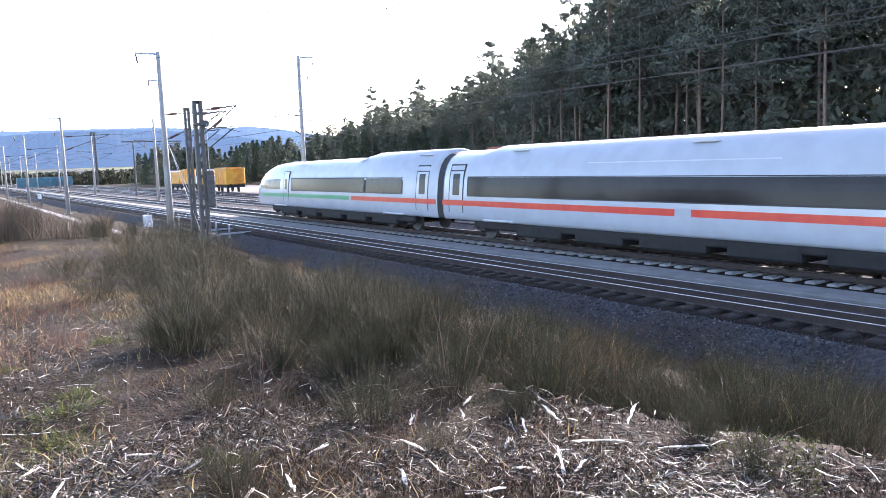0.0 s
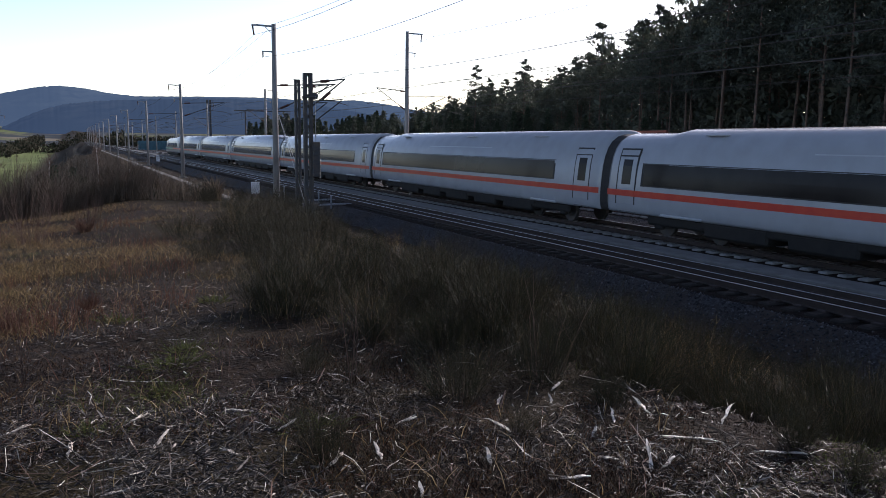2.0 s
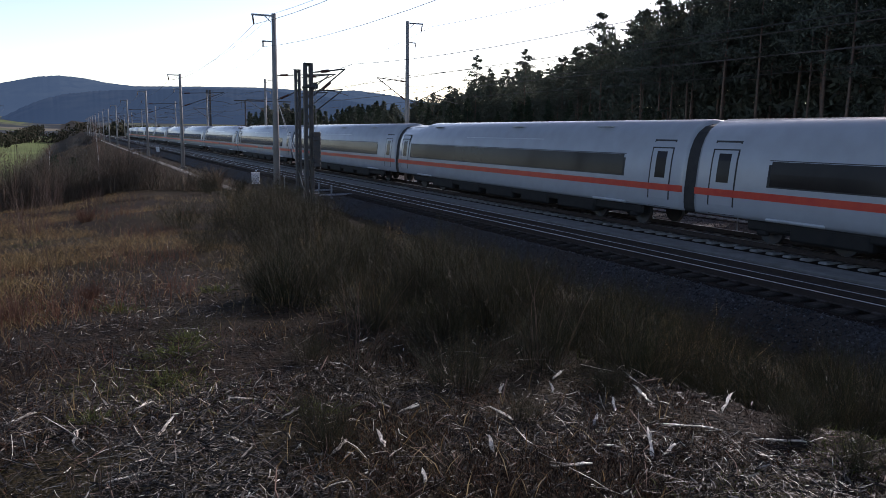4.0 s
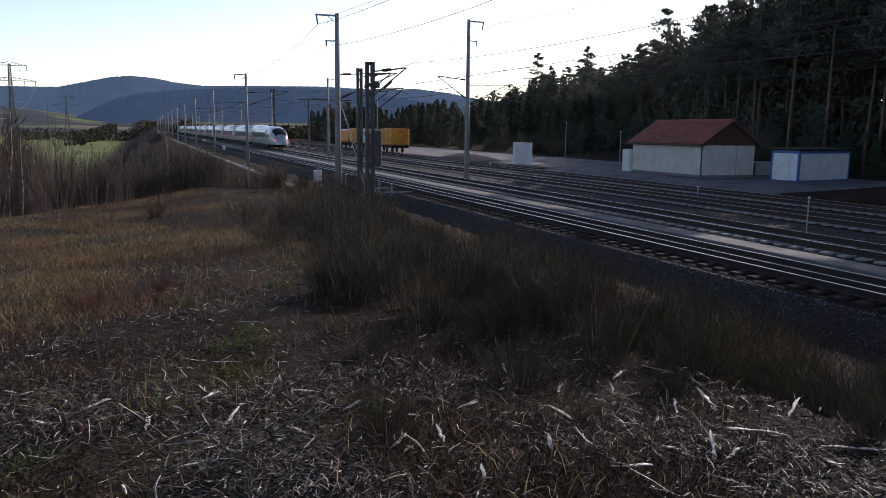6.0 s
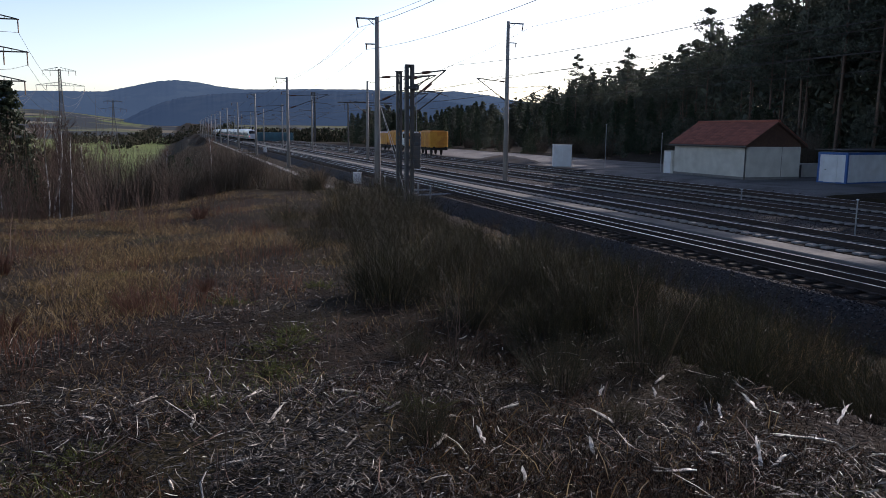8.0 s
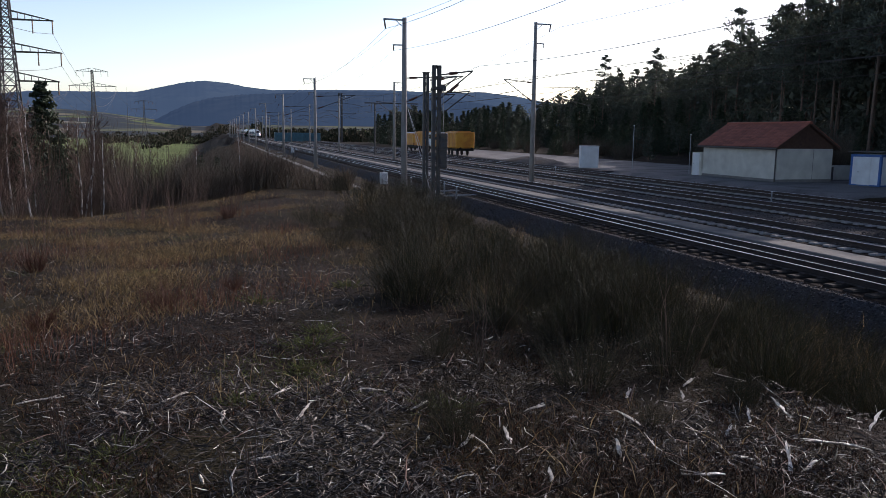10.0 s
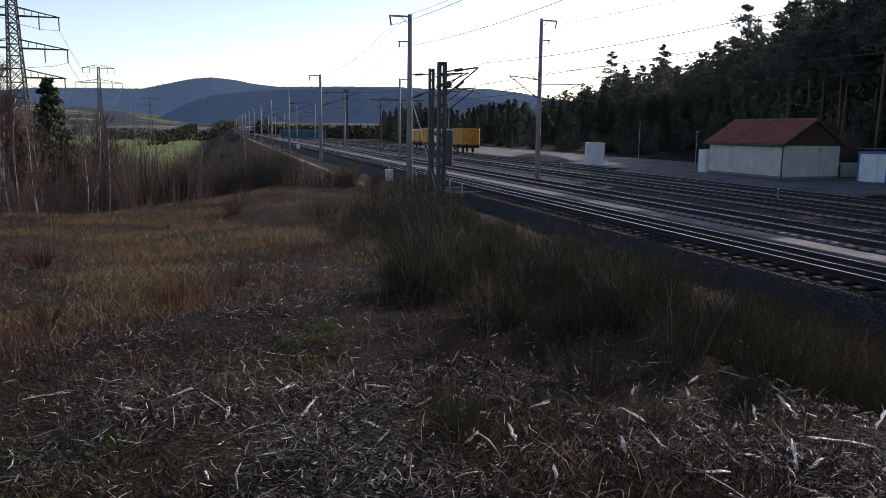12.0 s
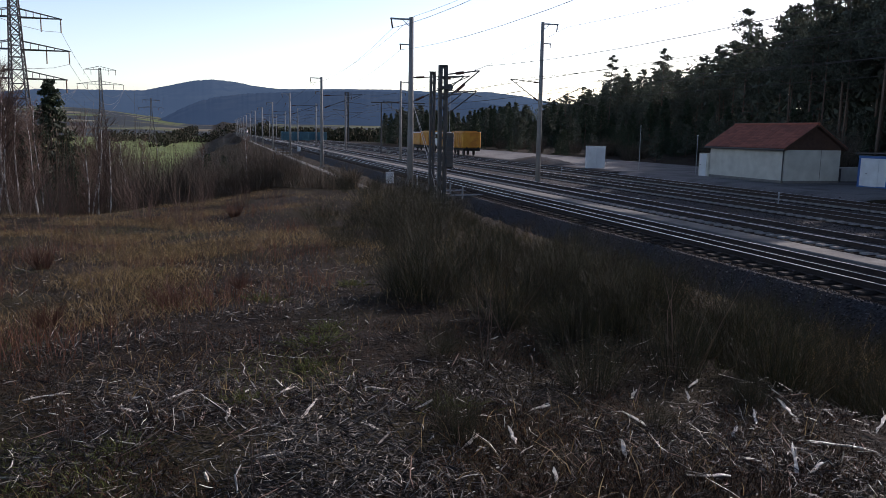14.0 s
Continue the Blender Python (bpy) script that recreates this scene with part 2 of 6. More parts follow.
def ground_material():
    m = M["soil"].copy()
    m.name = "ground_soil_and_fields"
    nt = m.node_tree
    b = nt.nodes["Principled BSDF"]
    old = b.inputs["Base Color"].links[0].from_socket
    geo = nt.nodes.new("ShaderNodeNewGeometry")
    sep = nt.nodes.new("ShaderNodeSeparateXYZ")
    nt.links.new(geo.outputs["Position"], sep.inputs[0])
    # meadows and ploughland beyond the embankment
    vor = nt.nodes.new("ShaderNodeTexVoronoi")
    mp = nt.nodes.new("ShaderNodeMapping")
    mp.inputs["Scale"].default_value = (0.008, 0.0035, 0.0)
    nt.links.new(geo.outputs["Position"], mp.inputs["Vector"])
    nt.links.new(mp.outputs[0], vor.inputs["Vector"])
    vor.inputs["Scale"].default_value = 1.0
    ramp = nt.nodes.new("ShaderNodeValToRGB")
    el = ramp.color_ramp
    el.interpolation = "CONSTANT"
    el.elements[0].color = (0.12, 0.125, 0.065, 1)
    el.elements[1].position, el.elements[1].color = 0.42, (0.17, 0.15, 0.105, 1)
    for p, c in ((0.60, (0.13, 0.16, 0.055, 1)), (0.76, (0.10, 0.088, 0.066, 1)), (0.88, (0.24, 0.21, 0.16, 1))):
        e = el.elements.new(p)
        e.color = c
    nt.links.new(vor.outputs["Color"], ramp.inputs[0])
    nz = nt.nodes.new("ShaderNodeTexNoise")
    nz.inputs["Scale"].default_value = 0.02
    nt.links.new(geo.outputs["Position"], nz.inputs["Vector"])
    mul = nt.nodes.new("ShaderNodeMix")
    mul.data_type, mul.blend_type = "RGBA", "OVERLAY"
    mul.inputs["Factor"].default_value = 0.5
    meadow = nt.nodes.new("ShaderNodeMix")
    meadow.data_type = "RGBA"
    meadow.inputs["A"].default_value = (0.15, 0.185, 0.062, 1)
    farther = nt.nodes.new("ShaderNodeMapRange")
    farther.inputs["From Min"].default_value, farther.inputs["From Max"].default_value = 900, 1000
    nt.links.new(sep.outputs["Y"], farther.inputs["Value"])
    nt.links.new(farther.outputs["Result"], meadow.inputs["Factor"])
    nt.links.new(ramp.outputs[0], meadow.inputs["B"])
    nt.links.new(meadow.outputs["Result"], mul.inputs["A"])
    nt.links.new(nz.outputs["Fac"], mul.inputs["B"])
    rng = nt.nodes.new("ShaderNodeMapRange")
    rng.inputs["From Min"].default_value, rng.inputs["From Max"].default_value = 120, 150
    nt.links.new(sep.outputs["Y"], rng.inputs["Value"])
    mx = nt.nodes.new("ShaderNodeMix")
    mx.data_type = "RGBA"
    off = nt.nodes.new("ShaderNodeMath")
    off.operation = "SUBTRACT"
    off.inputs[1].default_value = 16.0
    nt.links.new(sep.outputs["X"], off.inputs[0])
    away = nt.nodes.new("ShaderNodeMath")
    away.operation = "ABSOLUTE"
    nt.links.new(off.outputs[0], away.inputs[0])
    side = nt.nodes.new("ShaderNodeMapRange")
    side.inputs["From Min"].default_value, side.inputs["From Max"].default_value = 27, 33
    nt.links.new(away.outputs[0], side.inputs["Value"])
    both = nt.nodes.new("ShaderNodeMath")
    both.operation = "MULTIPLY"
    nt.links.new(rng.outputs["Result"], both.inputs[0])
    nt.links.new(side.outputs["Result"], both.inputs[1])
    west = nt.nodes.new("ShaderNodeMapRange")
    west.inputs["From Min"].default_value, west.inputs["From Max"].default_value = 0.0, -8.0
    nt.links.new(sep.outputs["X"], west.inputs["Value"])
    beyond = nt.nodes.new("ShaderNodeMapRange")
    beyond.inputs["From Min"].default_value, beyond.inputs["From Max"].default_value = 300, 340
    nt.links.new(sep.outputs["Y"], beyond.inputs["Value"])
    either = nt.nodes.new("ShaderNodeMath")
    either.operation = "MAXIMUM"
    nt.links.new(west.outputs["Result"], either.inputs[0])
    nt.links.new(beyond.outputs["Result"], either.inputs[1])
    three = nt.nodes.new("ShaderNodeMath")
    three.operation = "MULTIPLY"
    nt.links.new(both.outputs[0], three.inputs[0])
    nt.links.new(either.outputs[0], three.inputs[1])
    nt.links.new(three.outputs[0], mx.inputs["Factor"])
    nt.links.new(old, mx.inputs["A"])
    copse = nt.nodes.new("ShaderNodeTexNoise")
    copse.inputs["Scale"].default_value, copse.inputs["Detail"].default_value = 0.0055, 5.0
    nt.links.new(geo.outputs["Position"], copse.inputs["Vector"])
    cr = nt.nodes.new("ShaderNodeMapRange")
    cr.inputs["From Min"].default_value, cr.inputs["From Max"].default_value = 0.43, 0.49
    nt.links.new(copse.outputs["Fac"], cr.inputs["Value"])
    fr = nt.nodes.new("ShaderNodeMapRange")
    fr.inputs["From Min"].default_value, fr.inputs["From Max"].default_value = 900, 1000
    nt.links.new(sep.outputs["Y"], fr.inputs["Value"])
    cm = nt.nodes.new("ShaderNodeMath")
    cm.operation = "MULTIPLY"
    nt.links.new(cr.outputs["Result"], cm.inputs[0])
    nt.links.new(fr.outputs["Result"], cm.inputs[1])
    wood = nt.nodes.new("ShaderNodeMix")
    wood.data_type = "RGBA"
    # distance haze is put into this bluish wood colour
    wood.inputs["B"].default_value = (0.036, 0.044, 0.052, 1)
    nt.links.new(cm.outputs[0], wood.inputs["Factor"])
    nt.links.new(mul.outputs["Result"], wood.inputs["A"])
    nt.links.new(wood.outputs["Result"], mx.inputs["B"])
    nt.links.new(mx.outputs["Result"], b.inputs["Base Color"])
    return m


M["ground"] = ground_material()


def hill_material(name, dark, light, haze_glow):
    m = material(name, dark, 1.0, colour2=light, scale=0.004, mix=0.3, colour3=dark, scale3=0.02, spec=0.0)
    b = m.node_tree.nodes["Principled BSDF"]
    # blue distance haze, put in as emission; the hills give off no light
    b.inputs["Emission Color"].default_value = (*haze_glow, 1)
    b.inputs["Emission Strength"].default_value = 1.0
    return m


# ---- mesh tools ----
class Build:
    """Gathers vertices and faces for one mesh."""

    def __init__(self):
        self.v, self.f = [], []

    def add(self, verts, faces):
        n = len(self.v)
        self.v += [tuple(p) for p in verts]
        self.f += [tuple(i + n for i in f) for f in faces]
        return self

    def box(self, c, s, bevel=0.0, m=None):
        hx, hy, hz = s[0] / 2, s[1] / 2, s[2] / 2
        b = min(bevel, hx * 0.9, hy * 0.9, hz * 0.9)
        if b <= 0:
            vs = [(x, y, z) for x in (-hx, hx) for y in (-hy, hy) for z in (-hz, hz)]
            fs = [(0, 1, 3, 2), (4, 6, 7, 5), (0, 4, 5, 1), (2, 3, 7, 6), (0, 2, 6, 4), (1, 5, 7, 3)]
        else:
            vs, fs = [], []
            for x, sx in ((-hx, 1), (hx, -1)):
                for y, sy in ((-hy, 1), (hy, -1)):
                    for z, sz in ((-hz, 1), (hz, -1)):
                        vs += [(x, y + sy * b, z + sz * b), (x + sx * b, y, z + sz * b), (x + sx * b, y + sy * b, z)]
            c8 = lambda i, j, k: (i * 4 + j * 2 + k) * 3
            for i in (0, 1):
                q = [c8(i, 0, 0), c8(i, 0, 1), c8(i, 1, 1), c8(i, 1, 0)]
                fs.append(tuple(q if i == 0 else q[::-1]))
                q = [c8(0, i, 0) + 1, c8(1, i, 0) + 1, c8(1, i, 1) + 1, c8(0, i, 1) + 1]
                fs.append(tuple(q if i == 0 else q[::-1]))
                q = [c8(0, 0, i) + 2, c8(0, 1, i) + 2, c8(1, 1, i) + 2, c8(1, 0, i) + 2]
                fs.append(tuple(q if i == 0 else q[::-1]))
            for i in (0, 1):
                for j in (0, 1):
                    fs.append((c8(i, j, 0), c8(i, j, 1), c8(i, j, 1) + 1, c8(i, j, 0) + 1))
                    fs.append((c8(i, 0, j), c8(i, 1, j), c8(i, 1, j) + 2, c8(i, 0, j) + 2))
                    fs.append((c8(0, i, j) + 1, c8(1, i, j) + 1, c8(1, i, j) + 2, c8(0, i, j) + 2))
                    for k in (0, 1):
                        a = c8(i, j, k)
                        fs.append((a, a + 1, a + 2))
        if m is not None:
            vs = [m @ Vector(p) for p in vs]
        return self.add([(p[0] + c[0], p[1] + c[1], p[2] + c[2]) for p in vs], fs)

    def tube(self, a, b, r0, r1=None, n=6, caps=True):
        r0, r1 = float(r0), float(r0 if r1 is None else r1)
        a, b = Vector(a), Vector(b)
        d = (b - a).normalized()
        u = d.orthogonal().normalized()
        w = d.cross(u)
        vs = []
        for p, r in ((a, r0), (b, r1)):
            for k in range(n):
                t = 2 * math.pi * k / n
                vs.append(p + r * (math.cos(t) * u + math.sin(t) * w))
        fs = [(k, (k + 1) % n, n + (k + 1) % n, n + k) for k in range(n)]
        if caps:
            fs += [tuple(range(n - 1, -1, -1)), tuple(range(n, 2 * n))]
        return self.add(vs, fs)

    def path(self, pts, r, n=5):
        """A bent tube through points; r: a radius or one for each point."""
        pts = [Vector(p) for p in pts]
        rs = [float(q) for q in r] if isinstance(r, (list, tuple)) else [float(r)] * len(pts)
        vs, fs = [], []
        for i, p in enumerate(pts):
            d = (pts[min(i + 1, len(pts) - 1)] - pts[max(i - 1, 0)]).normalized()
            ref = Vector((0, 0, 1)) if abs(d.z) < 0.9 else Vector((1, 0, 0))
            u = d.cross(ref).normalized()
            w = d.cross(u)
            for k in range(n):
                t = 2 * math.pi * k / n
                vs.append(p + rs[i] * (math.cos(t) * u + math.sin(t) * w))
        for i in range(len(pts) - 1):
            for k in range(n):
                fs.append((i * n + k, i * n + (k + 1) % n, (i + 1) * n + (k + 1) % n, (i + 1) * n + k))
        fs += [tuple(range(n - 1, -1, -1)), tuple(range((len(pts) - 1) * n, len(pts) * n))]
        return self.add(vs, fs)

    def extrude_y(self, profile, y0, y1, closed=True):
        n = len(profile)
        vs = [(x, y, z) for y in (y0, y1) for x, z in profile]
        fs = [(k, (k + 1) % n, n + (k + 1) % n, n + k) for k in range(n if closed else n - 1)]
        if closed:
            fs += [tuple(range(n - 1, -1, -1)), tuple(range(n, 2 * n))]
        return self.add(vs, fs)

    def mesh(self, name, mat, smooth=False):
        me = bpy.data.meshes.new(name)
        me.from_pydata(self.v, [], self.f)
        me.materials.append(mat)
        if smooth:
            me.polygons.foreach_set("use_smooth", [True] * len(me.polygons))
        me.update()
        return me


def outward(me):
    bm = bmesh.new()
    bm.from_mesh(me)
    bmesh.ops.recalc_face_normals(bm, faces=bm.faces)
    bm.to_mesh(me)
    bm.free()


def part(name, bm, mat, parent=None, label="", smooth=False, at=None, fix=True):
    """One mesh object, under a thing or a part, or by itself."""
    me = bm if isinstance(bm, bpy.types.Mesh) else bm.mesh(name, mat, smooth)
    if fix and not isinstance(bm, bpy.types.Mesh) and len(me.polygons) < 20000:
        outward(me)
    ob = new(name, me)
    if parent is not None:
        ob.parent = parent
    if at is not None:
        ob.matrix_basis = at
    return tagged(ob, label)


def thing(name, at, label, category, group="", kind=""):
    ob = new(name)
    ob.empty_display_size = 0.3
    ob.matrix_basis = at
    return tagged(ob, label, category, group, kind)


def quads(centres, ups, sides):
    """numpy quads: a mesh from n centres with half vectors along up and side."""
    c, u, s = (np.asarray(a, float) for a in (centres, ups, sides))
    v = np.stack([c - s - u, c + s - u, c + s + u, c - s + u], 1).reshape(-1, 3)
    f = np.arange(len(v)).reshape(-1, 4)
    return v, f


def raw(name, v, f, mat):
    me = bpy.data.meshes.new(name)
    n, k = f.shape
    me.vertices.add(len(v))
    me.vertices.foreach_set("co", np.asarray(v, np.float32).ravel())
    me.loops.add(n * k)
    me.loops.foreach_set("vertex_index", np.asarray(f, np.int32).ravel())
    me.polygons.add(n)
    me.polygons.foreach_set("loop_start", np.arange(0, n * k, k, dtype=np.int32))
    me.update(calc_edges=True)
    me.materials.append(mat)
    return me


# ---- ground ----
def smooth01(a, b, x):
    t = min(1.0, max(0.0, (x - a) / (b - a)))
    return t * t * (3 - 2 * t)


def ground_z(x, y):
    """Height of the ground: a clearing beside the line, the formation, the yard, the valley, the rising distance."""
    r = math.hypot(x, y)
    n = noise.noise(Vector((x * 0.35, y * 0.35, 0.0))) * 0.10 + noise.noise(Vector((x * 1.3, y * 1.3, 4.0))) * 0.035
    # clearing on top of the cutting's edge
    clear = 1.6 - 0.040 * max(y, 0.0) - 0.012 * max(0.0, -x) + n
    clear = max(clear, 0.35 + n)
    # falls off behind the clearing and to its left, into the valley
    rim = float(np.interp(x, (-9.0, -4.2, -2.0, 0.5, 2.5, 6.0), (27.0, 24.5, 28.5, 30.5, 32.5, 31.0)))
    clear += 0.42 * smooth01(-1.5, 2.5, x) * smooth01(12.0, 30.0, y) - 0.05 * smooth01(-2.0, -4.5, x) * smooth01(14.0, 24.0, y)
    drop = smooth01(rim, rim + 22.0, y) * 4.6
    drop = max(drop, smooth01(-10.0, -30.0, x) * 4.0)
    valley = -10.0 + noise.noise(Vector((x * 0.01, y * 0.01, 7.0))) * 1.5
    left = clear - drop
    left = left + (valley - left) * smooth01(50.0, 120.0, y)
    # the shoulder with its path along the line, and the bank down from it
    edge = 8.3 + 0.35 * noise.noise(Vector((0.0, y * 0.12, 2.0)))
    bank = -0.62 + 0.06 * n - max(0.0, edge - x) * 0.56
    if y > 26:
        left = max(left, bank) if x < edge else left
    foot = 11.9
    if x < foot:
        brow = max(3.2 + 0.12 * max(0.0, min(y, 26.0)), 4.9 - 0.22 * max(y, 0.0))
        k = min(1.0, max(0.0, (x - brow) / (foot - 0.6 - brow))) ** 0.62
        z = left + (-0.80 - left) * k
        if y > 26:
            s = smooth01(26, 34, y)
            z = z + ((-0.62 if x > edge else max(left, bank)) - z) * s
    elif x < 33.2:
        z = -0.85
    else:
        z = -0.85 + 0.75 * smooth01(33.2, 34.4, x) + 0.02 * n
        z += max(0.0, x - 50.0) * 0.035
        z += smooth01(34, 46, x) * smooth01(38, 26, y) * 1.2
    # east of the yard the land falls back to the valley, then rises to the horizon
    if y > 240:
        z = z + (min(z, -4.0) - z) * smooth01(240, 330, y) * (1.0 if (x < 8 or x > 24) else 0.0)
    far = smooth01(700, 3300, r)
    z += far * (40.0 + 42.0 * smooth01(-0.015, -0.17, x / max(r, 1.0)))
    return z


def ground_sheet():
    rings = [0.35]
    while rings[-1] < 4700:
        rings.append(rings[-1] * 1.032 if rings[-1] > 3 else rings[-1] + 0.12)
    angles = list(np.arange(-22, 68, 0.42)) + list(np.arange(68, 338, 5.0))
    vs, fs = [(0.0, 0.0, ground_z(0, 0))], []
    na = len(angles)
    cs = [(math.sin(radians(a)), math.cos(radians(a))) for a in angles]
    for r in rings:
        for s, c in cs:
            vs.append((r * s, r * c, ground_z(r * s, r * c)))
    for k in range(na):
        fs.append((0, 1 + (k + 1) % na, 1 + k))
    for i in range(len(rings) - 1):
        for k in range(na):
            a, b = 1 + i * na + k, 1 + i * na + (k + 1) % na
            fs.append((a, b, b + na, a + na))
    me = bpy.data.meshes.new("ground")
    me.from_pydata(vs, [], fs)
    me.polygons.foreach_set("use_smooth", [True] * len(me.polygons))
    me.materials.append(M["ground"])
    me.update()
    return tagged(new("ground", me), "dry clearing, railway formation and valley meadows", "ground", kind="structure")


ground_sheet()


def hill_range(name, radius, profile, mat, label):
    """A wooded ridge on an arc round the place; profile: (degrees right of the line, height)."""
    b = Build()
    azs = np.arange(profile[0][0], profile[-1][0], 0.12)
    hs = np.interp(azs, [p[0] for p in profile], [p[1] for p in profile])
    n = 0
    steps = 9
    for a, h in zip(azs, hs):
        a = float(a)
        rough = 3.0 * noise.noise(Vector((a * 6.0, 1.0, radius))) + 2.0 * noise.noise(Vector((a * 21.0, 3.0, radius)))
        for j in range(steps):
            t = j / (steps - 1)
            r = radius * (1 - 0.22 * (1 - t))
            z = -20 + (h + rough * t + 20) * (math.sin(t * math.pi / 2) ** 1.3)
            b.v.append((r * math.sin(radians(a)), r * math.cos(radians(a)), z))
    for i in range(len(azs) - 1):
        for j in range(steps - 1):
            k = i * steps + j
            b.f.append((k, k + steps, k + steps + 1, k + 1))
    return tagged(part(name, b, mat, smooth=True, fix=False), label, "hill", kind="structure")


# both ranges carry distance haze in their blue-tinted colours and emission
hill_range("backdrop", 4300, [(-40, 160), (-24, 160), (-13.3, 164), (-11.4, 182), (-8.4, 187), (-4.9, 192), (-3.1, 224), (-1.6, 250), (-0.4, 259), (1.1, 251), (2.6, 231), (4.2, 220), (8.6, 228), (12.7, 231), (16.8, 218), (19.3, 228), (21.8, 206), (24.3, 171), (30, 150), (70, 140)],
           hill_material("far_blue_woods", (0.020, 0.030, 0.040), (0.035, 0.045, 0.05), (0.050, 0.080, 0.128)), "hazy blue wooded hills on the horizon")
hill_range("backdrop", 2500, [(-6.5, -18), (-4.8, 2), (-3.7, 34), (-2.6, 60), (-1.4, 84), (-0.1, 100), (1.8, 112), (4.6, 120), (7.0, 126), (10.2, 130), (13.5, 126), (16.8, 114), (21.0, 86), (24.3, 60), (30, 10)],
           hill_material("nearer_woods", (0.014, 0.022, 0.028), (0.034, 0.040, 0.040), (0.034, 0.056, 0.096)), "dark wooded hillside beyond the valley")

# ---- the line ----
Y0, Y1 = -320.0, 1300.0
TRACKS = {"main_near": 14.85, "main_far": 19.8, "siding": 25.7, "siding_far": 31.0}


def ballast_bed(x0, x1, top, y0, y1, mat="ballast", s0=1.15, s1=1.15, low=-0.92, name="ballast_bed"):
    """A flat-topped bed with sloping shoulders, its surface a little hollow between the rails."""
    b = Build()
    prof = [(x0 - s0, low), (x0, top), (x1, top), (x1 + s1, low)]
    b.extrude_y(prof, y0, y1)
    return tagged(part(name, b, M[mat]), "grey crushed stone ballast bed under the rails", "ballast", kind="structure")


ballast_bed(13.25, 32.9, -0.27, Y0, 420)
ballast_bed(13.25, 21.6, -0.27, 420.01, Y1)
for x in (14.85, 19.8, 25.7, 31.0):
    ballast_bed(x - 1.38, x + 1.38, -0.235, Y0, 420, "dusty_ballast", 0.12, 0.12, -0.29)

RAIL = [(-0.070, -0.172), (0.070, -0.172), (0.070, -0.160), (0.012, -0.140), (0.012, -0.045), (0.034, -0.036), (0.034, -0.004), (-0.034, -0.004), (-0.034, -0.036), (-0.012, -0.045), (-0.012, -0.140), (-0.070, -0.160)]


def track(name, x, y0, y1, label, rusty=False):
    t = thing(name, pose(x, 0, 0), label, "railway track", kind="structure")
    for s in (-1, 1):
        r = part("rail", Build().extrude_y([(s * 0.7535 + px, pz) for px, pz in RAIL], y0, y1), M["rail_rust"], t)
        part("rail_head", Build().extrude_y([(s * 0.7535 + px, pz) for px, pz in ((-0.028, -0.0045), (0.028, -0.0045), (0.022, 0.0), (-0.022, 0.0))], y0, y1),
             M["rail_head"] if not rusty else M["rail_rust"], r, "worn shiny rail head" if not rusty else "")
    return t


tracks = [track("railway_track", TRACKS["main_near"], Y0, Y1, "main line track with polished rails on dark sleepers"),
          track("railway_track", TRACKS["main_far"], Y0, Y1, "main line track that carries the white express train"),
          track("railway_track", TRACKS["siding"], Y0, 420, "siding track with worn rails"),
          track("railway_track", TRACKS["siding_far"], Y0, 420, "outer siding track with dull rails")]
# inner rail of the near track
inner = part("inner_rail", Build().extrude_y([(-0.08 + px * 0.9, pz - 0.006) for px, pz in RAIL], Y0, 300), M["rail_rust"], tracks[0], "third rail between the running rails")
part("rail_head", Build().extrude_y([(-0.08 + px, pz) for px, pz in ((-0.024, -0.0105), (0.024, -0.0105), (0.018, -0.006), (-0.018, -0.006))], Y0, 300), M["rail_head"], inner, "worn shiny rail head")
# trough covers between the main tracks
tagged(part("cable_trough", Build().extrude_y([(16.27, -0.30), (17.24, -0.30), (17.24, -0.055), (17.21, -0.03), (16.30, -0.03), (16.27, -0.055)], Y0, 560), M["concrete"]),
       "pale concrete walkway slab between the main tracks", "walkway", kind="structure")

# path on the shoulder, beyond the clearing
tagged(part("path", Build().extrude_y([(9.1, -0.75), (9.8, -0.75), (9.75, -0.585), (9.15, -0.585)], 38, 330), M["concrete"]), "worn pale gravel path beside the line", "path", kind="structure")

# gravel yard
def yard():
    b = Build()
    xs = [33.25, 33.5, 34.0] + list(np.linspace(34.6, 50.0, 16))
    ys = np.linspace(33.0, 160, 88)
    for y in ys:
        for x in xs:
            b.v.append((float(x), float(y), -0.9 if x < 33.3 else max(-0.30, ground_z(float(x), float(y)) + (0.05 if x < 34.2 else 0.09)) - (0.25 if y < 33.1 else 0.0)))
    for i in range(len(ys) - 1):
        for j in range(len(xs) - 1):
            k = i * len(xs) + j
            b.f.append((k, k + 1, k + 1 + len(xs), k + len(xs)))
    m = material("yard_gravel", (0.185, 0.178, 0.175), 0.92, colour2=(0.11, 0.106, 0.104), scale=9, bump=0.7, bump_scale=25, colour3=(0.085, 0.082, 0.080), scale3=0.35)
    return tagged(part("yard", b, m, smooth=True, fix=False), "pale gravel yard beside the sidings", "yard", kind="structure")


yard()


